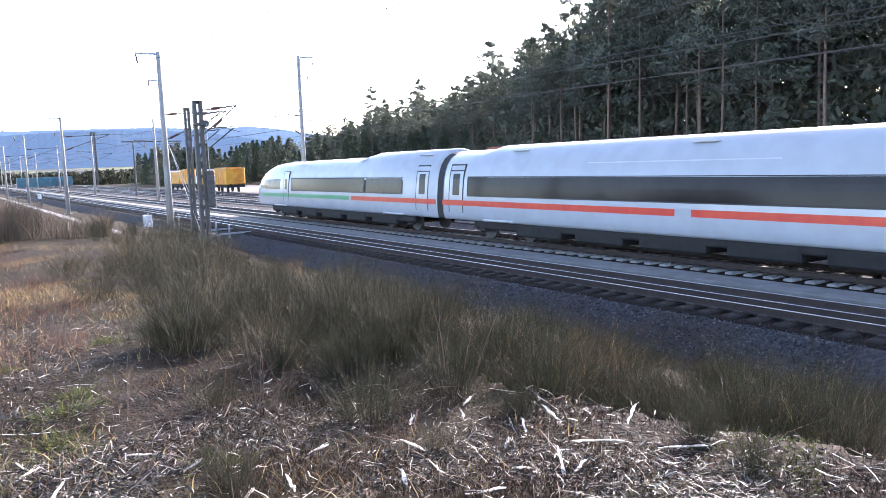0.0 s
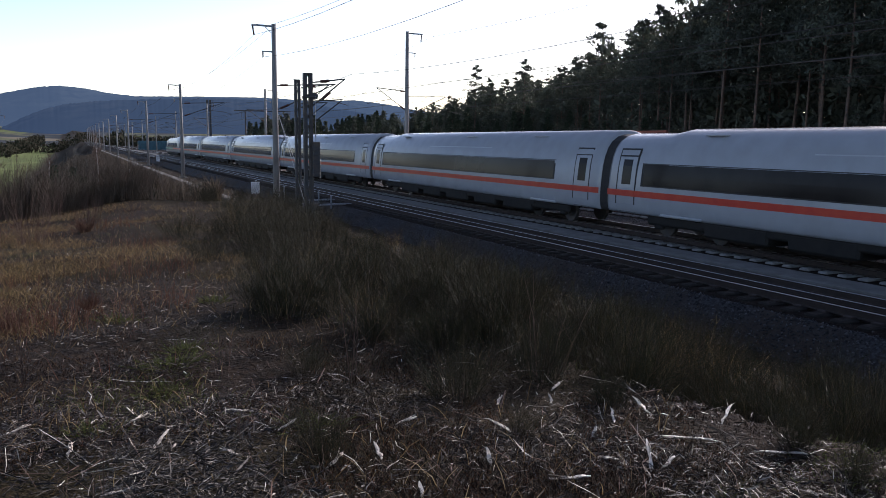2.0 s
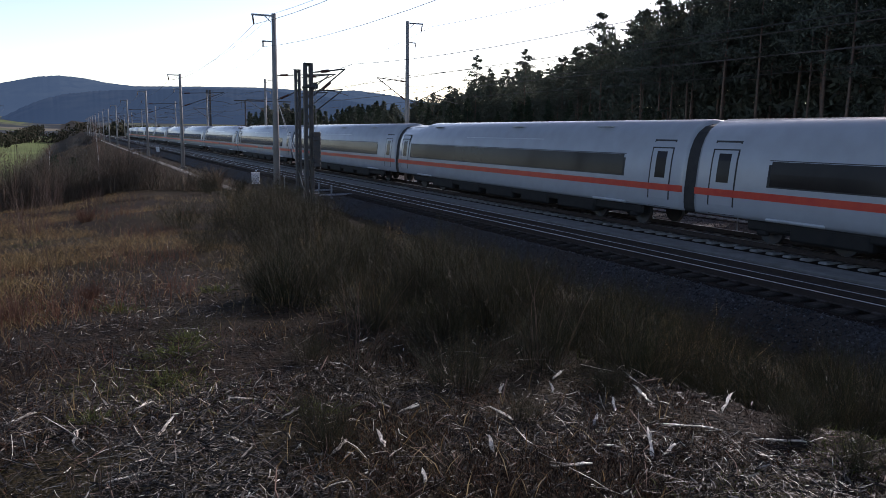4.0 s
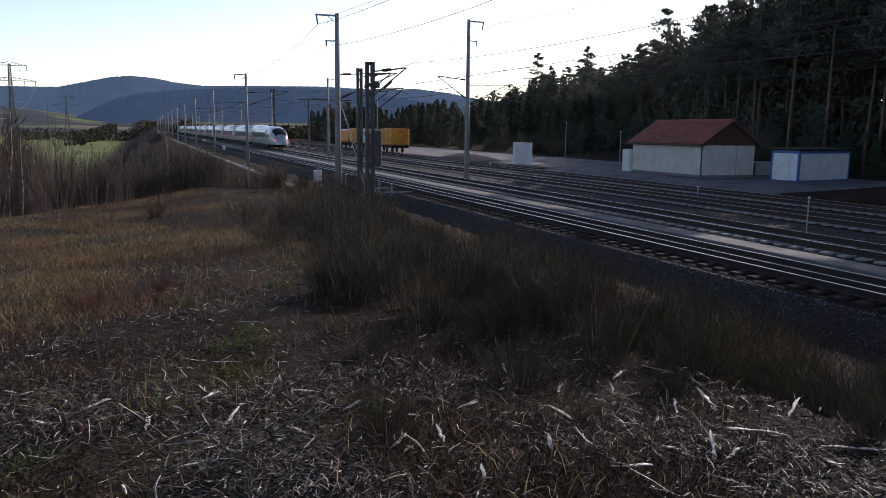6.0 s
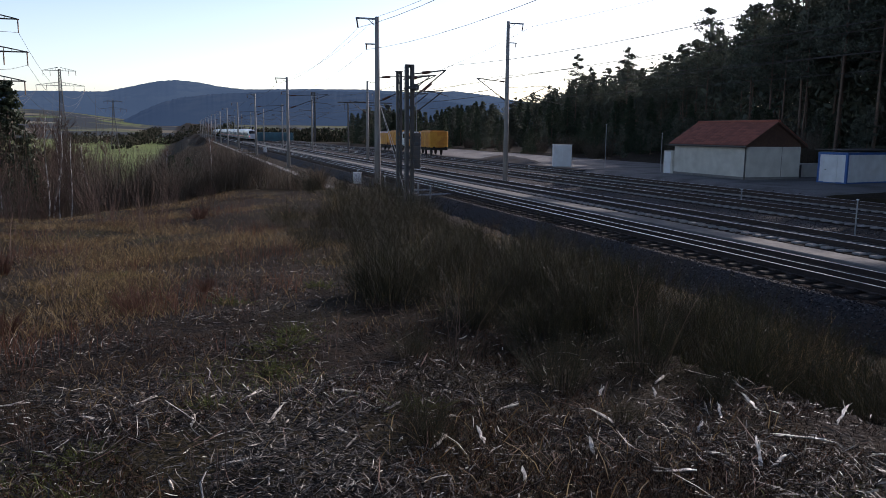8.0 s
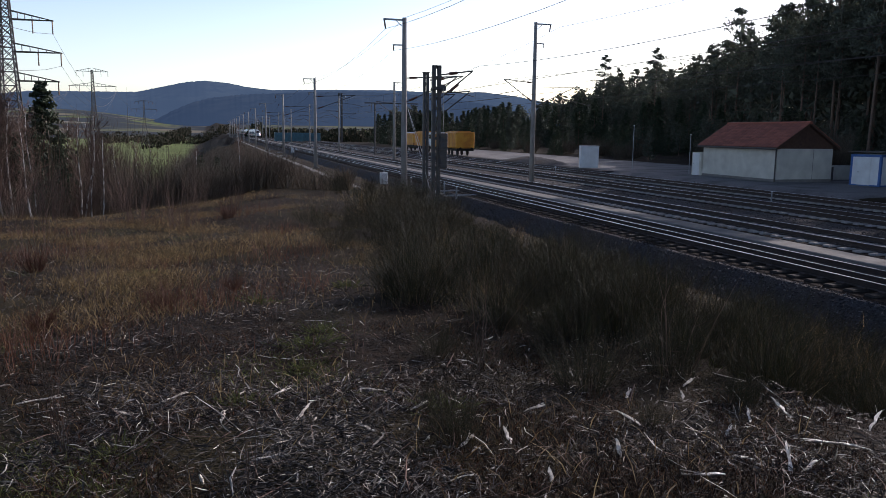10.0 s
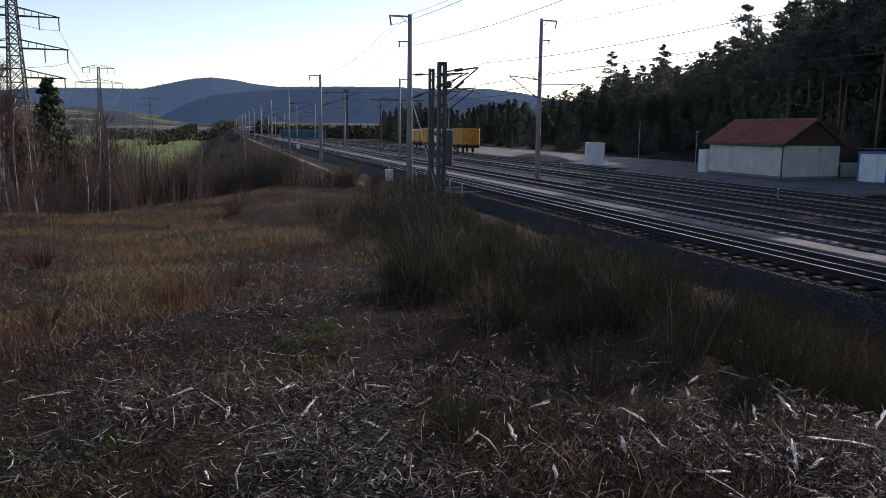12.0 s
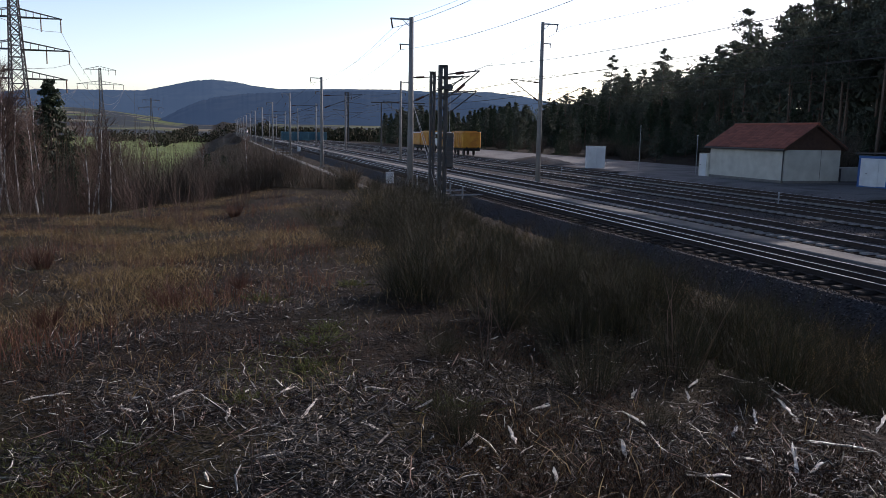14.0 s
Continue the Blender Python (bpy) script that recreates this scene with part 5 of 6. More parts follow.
def shrub_meshes(seed, h, mat, spread=0.5, n=260, base=0.16, fork=2):
    """A bare or evergreen shrub of many thin forking stems."""
    rng = np.random.default_rng(seed)
    b = Build()
    for k in range(n):
        a = rng.uniform(0, 6.28)
        r = rng.random() ** 0.6 * base * h
        p0 = np.array([math.cos(a) * r, math.sin(a) * r, -0.05])
        d = np.array([math.cos(a) * spread * rng.uniform(0.1, 1), math.sin(a) * spread * rng.uniform(0.1, 1), 1.0])
        L = h * rng.uniform(0.45, 1.05)
        p1 = p0 + d * L * 0.55 + rng.normal(0, 0.03 * h, 3)
        p2 = p1 + (d + rng.normal(0, 0.22, 3)) * L * 0.45
        w = 0.0027 * (0.6 + h * 0.5)
        b.path([p0, p1, p2], [w * 1.4, w, w * 0.35], 3)
        for j in range(fork):
            q = p0 + (p1 - p0) * rng.uniform(0.3, 1.15)
            b.tube(q, q + (d + rng.normal(0, 0.5, 3)) * L * rng.uniform(0.18, 0.42), w * 0.7, w * 0.25, 3, caps=False)
    return b.mesh("stem_clump", mat)


def twig_bush(seed, h, mat, stems=110, forks=13, spread=0.65, base=0.22, w=0.0019):
    """A broom bush: arching stems, each with a brush of fine rising twigs."""
    rng = np.random.default_rng(seed)
    vs, fs = [], []

    def ribbon(pts, ws):
        d = pts[-1] - pts[0]
        side = np.cross(d, rng.normal(0, 1, 3))
        side /= np.linalg.norm(side) + 1e-9
        n = len(vs)
        for p, q in zip(pts, ws):
            vs.append(p - side * q)
            vs.append(p + side * q)
        for k in range(len(pts) - 1):
            fs.append((n + 2 * k, n + 2 * k + 1, n + 2 * k + 3, n + 2 * k + 2))
    for k in range(stems):
        a = rng.uniform(0, 2 * math.pi)
        out = rng.random() ** 0.7
        p0 = np.array([math.cos(a), math.sin(a), 0.0]) * out * base * h + np.array([0, 0, -0.04])
        lean = out * spread * rng.uniform(0.5, 1.3)
        d = np.array([math.cos(a) * lean, math.sin(a) * lean, 1.0]) + rng.normal(0, 0.10, 3)
        L = h * rng.uniform(0.5, 1.0) * (1.0 - 0.22 * out)
        p1 = p0 + d * L * 0.5 + rng.normal(0, 0.02 * h, 3)
        p2 = p1 + (d * np.array([1.25, 1.25, 0.85]) + rng.normal(0, 0.16, 3)) * L * 0.5
        ribbon([p0, p1, p2], [w * 1.5, w * 1.1, w * 0.4])
        for j in range(forks):
            u = rng.uniform(0.25, 1.0)
            q = p0 + (p1 - p0) * (u / 0.5) if u < 0.5 else p1 + (p2 - p1) * ((u - 0.5) / 0.5)
            ribbon([q, q + (d + rng.normal(0, 0.42, 3)) * L * rng.uniform(0.12, 0.30)], [w * 0.75, w * 0.25])
    return raw("stem_clump", np.array(vs), np.array(fs), mat)


def plant_trees():
    rng = random.Random(11)
    pines = [pine_meshes(20 + k, 22.0, (0.42, 0.5, 0.36, 0.46, 0.55, 0.4)[k]) for k in range(6)]
    young = [pine_meshes(40 + k, 9.0, 0.12, 0.9) for k in range(3)]
    spruces = [spruce_meshes(60 + k, 9.0) for k in range(3)]
    birches = [birch_meshes(80 + k, 7.5) for k in range(6)]

    def put(name, meshes, x, y, h, base_h, label, cat, group, names=("trunk", "crown"), lean=0.0):
        s = h / base_h
        t = thing(name, pose(x, y, ground_z(x, y) - 0.05, rng.uniform(-lean, lean), rng.uniform(-lean, lean), rng.uniform(0, 360)), label, cat, group)
        for n, me in zip(names, meshes):
            o = new(n, me)
            o.parent = t
            o.scale = (s, s, s)
        return t

    # edge of the pine wood: (x, y) and height along it, seen from the line
    edge = [(48, -60, 20), (49, -20, 20), (51, 10, 21), (53, 32, 23), (55, 50, 22.5), (62, 72, 18.8), (74, 96, 18.0), (84, 130, 16.2), (94, 165, 16.5), (98, 200, 15), (92, 232, 11)]
    cum = [0.0]
    for a, b in zip(edge, edge[1:]):
        cum.append(cum[-1] + math.hypot(b[0] - a[0], b[1] - a[1]))
    s = 0.0
    count = 0
    while s < cum[-1]:
        x = float(np.interp(s, cum, [e[0] for e in edge]))
        y = float(np.interp(s, cum, [e[1] for e in edge]))
        h = float(np.interp(s, cum, [e[2] for e in edge]))
        for row in range(4):
            xx = x + row * 4.2 + rng.uniform(-1.6, 1.6) + (0.8 if row else 0)
            yy = y + rng.uniform(-1.6, 1.6) + row * 1.5
            if rng.random() < 0.93:
                put("pine_tree", pines[rng.randrange(6)], xx, yy, h * rng.uniform(0.78, 1.09) * (1.0 if row else 0.93), 22.0,
                    "tall pine with bare lower trunk at the wood's edge", "tree", "pines of the wood")
                count += 1
        s += 3.9 if y > -10 else 5.2
    # under the tall pines: young trees and bushes that close the edge
    s = 60.0
    while s < cum[-1]:
        x = float(np.interp(s, cum, [e[0] for e in edge]))
        y = float(np.interp(s, cum, [e[1] for e in edge]))
        if y > 28:
            put("young_pine", (young + spruces)[rng.randrange(6)], x - rng.uniform(0.2, 2.0), y + rng.uniform(-1.5, 1.5), rng.uniform(3.0, 6.5), 9.0, "bushy young conifer at the wood's edge", "tree", "young conifers of the wood")
            if y > 90:
                put("young_pine", (young + spruces)[rng.randrange(6)], x - rng.uniform(3.0, 9.0), y + rng.uniform(-4, 4), rng.uniform(5.0, 10.0), 9.0, "bushy young conifer at the wood's edge", "tree", "young conifers of the wood")
        s += 3.0
    # young wood behind the orange vehicles
    for k in range(130):
        y = rng.uniform(146, 225)
        x = 39 + (y - 146) * 0.05 + rng.uniform(0, 40)
        put("young_pine", (young + spruces)[rng.randrange(6)], x, y, rng.uniform(5.5, 9.0) + max(0, x - 62) * 0.12, 9.0, "dense young conifer beyond the sidings", "tree", "young wood beyond the sidings")
    thick = [shrub_meshes(120 + k, 2.2, M["scrub"], 0.6, 260, base=0.35, fork=5) for k in range(3)]
    # thicket of birches and a few spruces behind the clearing
    for k in range(185):
        x = -2.5 - 22 * rng.random() ** 0.9
        y = rng.uniform(36, 62) - x * 0.25
        if x > -5:
            y += 12
        elif k < 55:
            y = rng.uniform(34.5, 41) - x * 0.2
        hh = rng.uniform(7.0, 9.6) + max(0, -x - 8) * 0.08 - (2.6 if x > -5 else 1.9 if x > -10 else 0)
        if (abs(x / y + 0.187) < 0.03 and y < 52) or x / y > -0.085:
            continue
        put("birch_tree", birches[rng.randrange(6)], x, y, hh, 7.5, "bare slender birch with pale trunk", "tree", "birch thicket", ("trunk", "twig_crown"), 3)
    for x, y, h in ((-11.5, 44, 6.5), (-9.8, 41, 5.6), (-13.5, 50, 8.6), (-6.2, 42, 4.2), (-16, 47, 9), (-20, 52, 10), (-1.3, 44, 4.6), (0.6, 50, 4.8), (-3.0, 47, 4.2), (-8.0, 40, 4.0), (-11.0, 39, 4.5)):
        put("spruce_tree", spruces[rng.randrange(3)], x, y, h, 9.0, "dark green spruce behind the clearing", "tree", "spruces behind the clearing")
    wide = [spruce_meshes(66 + k, 9.0, 0.36) for k in range(2)]
    for x, y, h in ((-8.7, 46, 9.8), (-10.4, 43, 7.8), (-13.0, 42, 8.4), (-8.6, 39.5, 5.6), (-11.6, 38, 6.6), (-14.5, 38, 7.4), (-16.5, 41, 8.4), (-7.2, 41.5, 5.8), (-5.4, 42.5, 4.8), (-12.6, 35.5, 4.6), (-18, 38, 6.5)):
        put("spruce_tree", wide[rng.randrange(2)], x, y, h, 9.0, "broad dark spruce in the thicket", "tree", "spruces behind the clearing")
    for x, y, h in ((-0.6, 40, 3.4), (1.4, 45, 3.2), (0.2, 43, 3.8), (2.6, 52, 3.4), (3.4, 58, 3.0), (-1.8, 46, 4.2), (1.0, 55, 4.4), (4.2, 44, 2.2), (3.2, 41, 2.0), (-3.4, 41, 3.2), (4.6, 66, 3.2)):
        put("spruce_tree", spruces[rng.randrange(3)], x, y, h * 1.1, 9.0, "young green conifer on the railway bank", "tree", "conifers on the bank")
    for k in range(34):
        x = rng.uniform(-7.5, 3.0)
        y = rng.uniform(32.5, 45) - min(0, x) * 0.15
        put("shrub", (thick[rng.randrange(3)],), x, y, rng.uniform(1.6, 3.2) * (0.7 if x > 0.5 else 1), 2.2, "dense bare brown shrub behind the clearing", "shrub", "shrubs behind the clearing", ("stem_clump",))
    for x, y, h in ((1.1, 36.2, 3.4), (-8.4, 35.4, 5.2), (-6.9, 33.5, 4.6), (-4.9, 34.5, 4.4), (-5.7, 36.0, 5.6), (-3.9, 37.5, 5.0), (-4.4, 33.2, 4.2), (-7.6, 37.0, 5.8), (-3.1, 36.5, 4.0), (-9.6, 36.0, 6.0), (-1.9, 38.0, 3.6), (-1.0, 41, 4.6), (2.9, 46, 4.4)):
        put("birch_tree", birches[rng.randrange(6)], x, y, h, 7.5, "single bare young birch at the clearing's edge", "tree", "", ("trunk", "twig_crown"), 4)
    for x, y, h in ((88, 165, 20.0), (95, 170, 17.5), (69.5, 92, 20.0), (73, 118, 17.0), (60, 64, 21.0)):
        put("pine_tree", pines[rng.randrange(6)], x, y, h, 22.0, "single taller pine standing out of the wood", "tree", "pines of the wood")
    # scrub on the bank, too fine to count
    nr = np.random.default_rng(31)
    n = 60000
    y = 32.5 * (340 / 32.5) ** nr.random(n)
    x = 8.0 - (24 + 0.06 * y) * nr.random(n) ** 1.2
    x = np.where(y < 36, np.minimum(x, 5.5), x)
    pts = np.array([(float(a), float(c), ground_z(float(a), float(c))) for a, c in zip(x, y)])
    blades("bank_scrub", pts, nr, 1.1, 0.014, 0.5, M["scrub"], "brown leafless scrub on the railway bank", "scrub")
    m = 18000
    ty = nr.uniform(36, 66, m)
    tx = -2.0 - 24 * nr.random(m)
    ty = ty - tx * 0.25
    deep = tx / ty < -0.088
    tx, ty = tx[deep], ty[deep]
    tp = np.array([(float(a), float(c), ground_z(float(a), float(c))) for a, c in zip(tx, ty)])
    blades("thicket_stems", tp, nr, 6.6, 0.009, 0.10, M["scrub"], "dense thin stems of a leafless thicket", "thicket")
    # shrubs on the bank of the line
    sh = [shrub_meshes(100 + k, 2.2, M["twig"], 0.55, 240) for k in range(3)]
    gs = [shrub_meshes(110 + k, 2.0, M["broom"], 0.5, 300) for k in range(2)]
    for k in range(95):
        y = rng.uniform(34, 105)
        x = rng.uniform(-3.5, 7.6) if y < 60 else rng.uniform(-6, 7.0)
        put("shrub", ((sh + gs)[rng.randrange(5)],), x, y, rng.uniform(1.4, 3.2) * (0.7 if x > 4 else 1), 2.1, "bare brown shrub on the railway bank", "shrub", "shrubs on the bank", ("stem_clump",))
    for k in range(16):
        y = rng.uniform(52, 92)
        x = float(np.interp(y, [e[1] for e in edge], [e[0] for e in edge])) - rng.uniform(2.0, 6.0)
        put("shrub", (thick[rng.randrange(3)],), x, y, rng.uniform(2.5, 5.0), 2.2, "bare pinkish-brown shrub at the wood's edge", "shrub", "shrubs at the wood's edge", ("stem_clump",))
    for k in range(90):
        y = rng.uniform(66, 150)
        e = float(np.interp(y, [q[1] for q in edge], [q[0] for q in edge]))
        x = rng.uniform(51.0, max(53.0, e - 2.0))
        if k % 3:
            put("young_pine", (young + spruces)[rng.randrange(6)], x, y, rng.uniform(2.2, 5.5), 9.0, "bushy young conifer at the wood's edge", "tree", "young conifers of the wood")
        else:
            put("shrub", (thick[rng.randrange(3)],), x, y, rng.uniform(1.8, 3.6), 2.2, "bare brown shrub at the wood's edge", "shrub", "shrubs at the wood's edge", ("stem_clump",))
    # the depth of the pine wood behind its edge, too dense to count
    cs, us, ss = [], [], []
    nr = np.random.default_rng(9)
    for k in range(40000):
        q = nr.uniform(0, cum[-1]) if k % 2 else nr.uniform(40.0, 135.0)
        x = float(np.interp(q, cum, [e[0] for e in edge])) + nr.uniform(5, 46)
        y = float(np.interp(q, cum, [e[1] for e in edge])) + nr.uniform(2, 20)
        h = float(np.interp(q, cum, [e[2] for e in edge])) * 0.88
        z = ground_z(x, y) + h * (nr.uniform(0.30, 1.0) if nr.random() < 0.7 else 0.3 * nr.random())
        m = 5
        cs.append(np.array([x, y, z]) + nr.normal(0, 0.7, (m, 3)))
        us.append(nr.normal(0, 1, (m, 3)) * 0.19 + np.array([0, 0, 0.08])), ss.append(nr.normal(0, 1, (m, 3)) * 0.10)
    v, f = quads(np.concatenate(cs), np.concatenate(us), np.concatenate(ss))
    tagged(new("deep_wood", raw("deep_wood", v, f, M["needles"])), "dark interior of the pine wood", "wood", kind="stuff")
    # woods in the valley, too far to count
    cs, us, ss = [], [], []
    nr = np.random.default_rng(3)
    # first block: a tree shadow across the meadow, built as a row of trees
    blocks = [(-42, 1000, 7, 420, 10, 260), (60, 420, 40, 20, 8, 300), (130, 330, 60, 40, 10, 500), (60, 800, 160, 25, 10, 400)]
    for bx, by, wx, wy, h, n in blocks:
        for k in range(n):
            x, y = bx + nr.uniform(-wx, wx), by + nr.uniform(-wy, wy)
            z = ground_z(x, y)
            c = np.stack([nr.normal(x, 1.5, 22), nr.normal(y, 1.5, 22), z + nr.uniform(0.05, 1.0, 22) * h * nr.uniform(0.6, 1.1)], 1)
            up = np.tile((0, 0, 1.0), (22, 1)) + nr.normal(0, 0.3, (22, 3))
            sd = nr.normal(0, 1, (22, 3)) * np.array([1, 1, 0.2])
            cs.append(c), us.append(up * 0.55), ss.append(sd * 0.35)
    v, f = quads(np.concatenate(cs), np.concatenate(us), np.concatenate(ss))
    tagged(new("far_woods", raw("far_woods", v, f, M["far_trees"])), "dark woods, hedges and one shadow strip built as trees in the valley", "wood", kind="stuff")


# ---- clearing in the foreground ----
def scatter(n, seed, r0, r1, az0, az1, keep=None, power=1.0):
    """Points on the clearing, denser near the middle of the clearing's front."""
    rng = np.random.default_rng(seed)
    out = []
    while len(out) < n:
        r = r0 * (r1 / r0) ** (rng.random() ** power)
        a = radians(rng.uniform(az0, az1))
        x, y = r * math.sin(a), r * math.cos(a)
        if x > 12.2 or (y > 33 and x < 7):
            continue
        if keep and rng.random() > keep(x, y):
            continue
        out.append((x, y, ground_z(x, y)))
    return np.array(out), rng


def patch(x, y, scale, seed):
    return noise.noise(Vector((x * scale, y * scale, seed))) * 0.5 + 0.5


def broomland(x, y):
    """1 where broom grows: the slope down to the line."""
    e = 1.2 + 0.11 * y if y > 8 else 2.1 + 0.55 * (8 - y)
    return smooth01(e - 0.7, e + 1.1, x) * smooth01(11.8, 10.2, x) * (0.5 + 1.2 * (patch(x, y, 0.5, 3.0) - 0.42))


def blades(name, pts, rng, length, width, lean, mat, label, category):
    """Bent grass blades: two quads each."""
    n = len(pts)
    a = rng.uniform(0, 2 * math.pi, n)
    L = length * rng.uniform(0.45, 1.25, n)
    side = np.stack([np.cos(a), np.sin(a), np.zeros(n)], 1) * (width * rng.uniform(0.6, 1.4, n))[:, None]
    b = rng.uniform(0, 2 * math.pi, n)
    ln = lean * rng.uniform(0.2, 1.3, n)
    d = np.stack([np.cos(b) * ln, np.sin(b) * ln, np.ones(n)], 1)
    p0 = pts - np.array([0, 0, 0.01])
    p1 = p0 + d * (L * 0.55)[:, None]
    d2 = d * np.array([1.9, 1.9, 0.75])
    p2 = p1 + d2 * (L * 0.45)[:, None]
    v = np.stack([p0 - side, p0 + side, p1 + side * 0.75, p1 - side * 0.75, p2 + side * 0.15, p2 - side * 0.15], 1).reshape(-1, 3)
    k = np.arange(n)[:, None] * 6
    f = np.concatenate([k + np.array([0, 1, 2, 3]), k + np.array([3, 2, 4, 5])], 0)
    return tagged(new(name, raw(name, v, f, mat)), label, category, kind="stuff")


def strips(name, pts, rng, length, width, tilt, mat, label, category):
    """Shreds of bark and splinters: short bent strips that lie at all tilts."""
    n = len(pts)
    a = rng.uniform(0, 2 * math.pi, n)
    L = length * np.exp(rng.normal(0, 0.5, n))
    w = width * np.exp(rng.normal(0, 0.4, n))
    el = rng.normal(0, tilt, n)
    d = np.stack([np.cos(a) * np.cos(el), np.sin(a) * np.cos(el), np.sin(el)], 1)
    s = np.stack([-np.sin(a), np.cos(a), np.zeros(n)], 1)
    u = np.cross(d, s)
    ro = rng.normal(0, 0.7, n)[:, None]
    side = (s * np.cos(ro) + u * np.sin(ro)) * w[:, None]
    c = pts + np.array([0, 0, 1.0]) * (0.002 + np.abs(np.sin(el)) * L * 0.35 + rng.uniform(0, 0.022, n))[:, None]
    mid = c + u * (L * rng.normal(0, 0.05, n))[:, None] + s * (L * rng.normal(0, 0.05, n))[:, None]
    e0, e1 = c - d * (L * 0.5)[:, None], c + d * (L * 0.5)[:, None]
    v = np.stack([e0 - side * 0.5, e0 + side * 0.7, mid + side, mid - side, e1 + side * 0.25, e1 - side * 0.5], 1).reshape(-1, 3)
    k = np.arange(n)[:, None] * 6
    f = np.concatenate([k + np.array([0, 1, 2, 3]), k + np.array([3, 2, 4, 5])], 0)
    return tagged(new(name, raw(name, v, f, mat)), label, category, kind="stuff")


def sticks(name, pts, rng, length, thick, tilt, mat, label, category):
    """Fallen twigs and strips of bark: three-sided rods lying on the ground."""
    n = len(pts)
    a = rng.uniform(0, 2 * math.pi, n)
    L = length * np.exp(rng.normal(0, 0.55, n))
    t = thick * np.exp(rng.normal(0, 0.5, n))
    el = rng.normal(0, tilt, n)
    d = np.stack([np.cos(a) * np.cos(el), np.sin(a) * np.cos(el), np.sin(el)], 1)
    s = np.stack([-np.sin(a), np.cos(a), np.zeros(n)], 1)
    u = np.cross(d, s)
    c = pts + np.array([0, 0, 1.0]) * (t * 0.6 + np.abs(np.sin(el)) * L * 0.3 + rng.uniform(0, 0.025, n))[:, None]
    bend = u * (L * rng.normal(0, 0.04, n))[:, None] + s * (L * rng.normal(0, 0.05, n))[:, None]
    vs = []
    for q, w in ((-0.5, 0.7), (0.0, 1.0), (0.5, 0.5)):
        m = c + d * (L * q)[:, None] + (bend if q == 0 else 0)
        for k in range(3):
            an = 2 * math.pi * k / 3
            vs.append(m + (s * math.cos(an) * 1.5 + u * math.sin(an) * 0.6) * (t * w)[:, None])
    v = np.stack(vs, 1).reshape(-1, 3)
    k = np.arange(n)[:, None] * 9
    fs = [k + np.array([i * 3 + j, i * 3 + (j + 1) % 3, (i + 1) * 3 + (j + 1) % 3, (i + 1) * 3 + j]) for i in (0, 1) for j in range(3)]
    return tagged(new(name, raw(name, v, np.concatenate(fs, 0), mat)), label, category, kind="stuff")


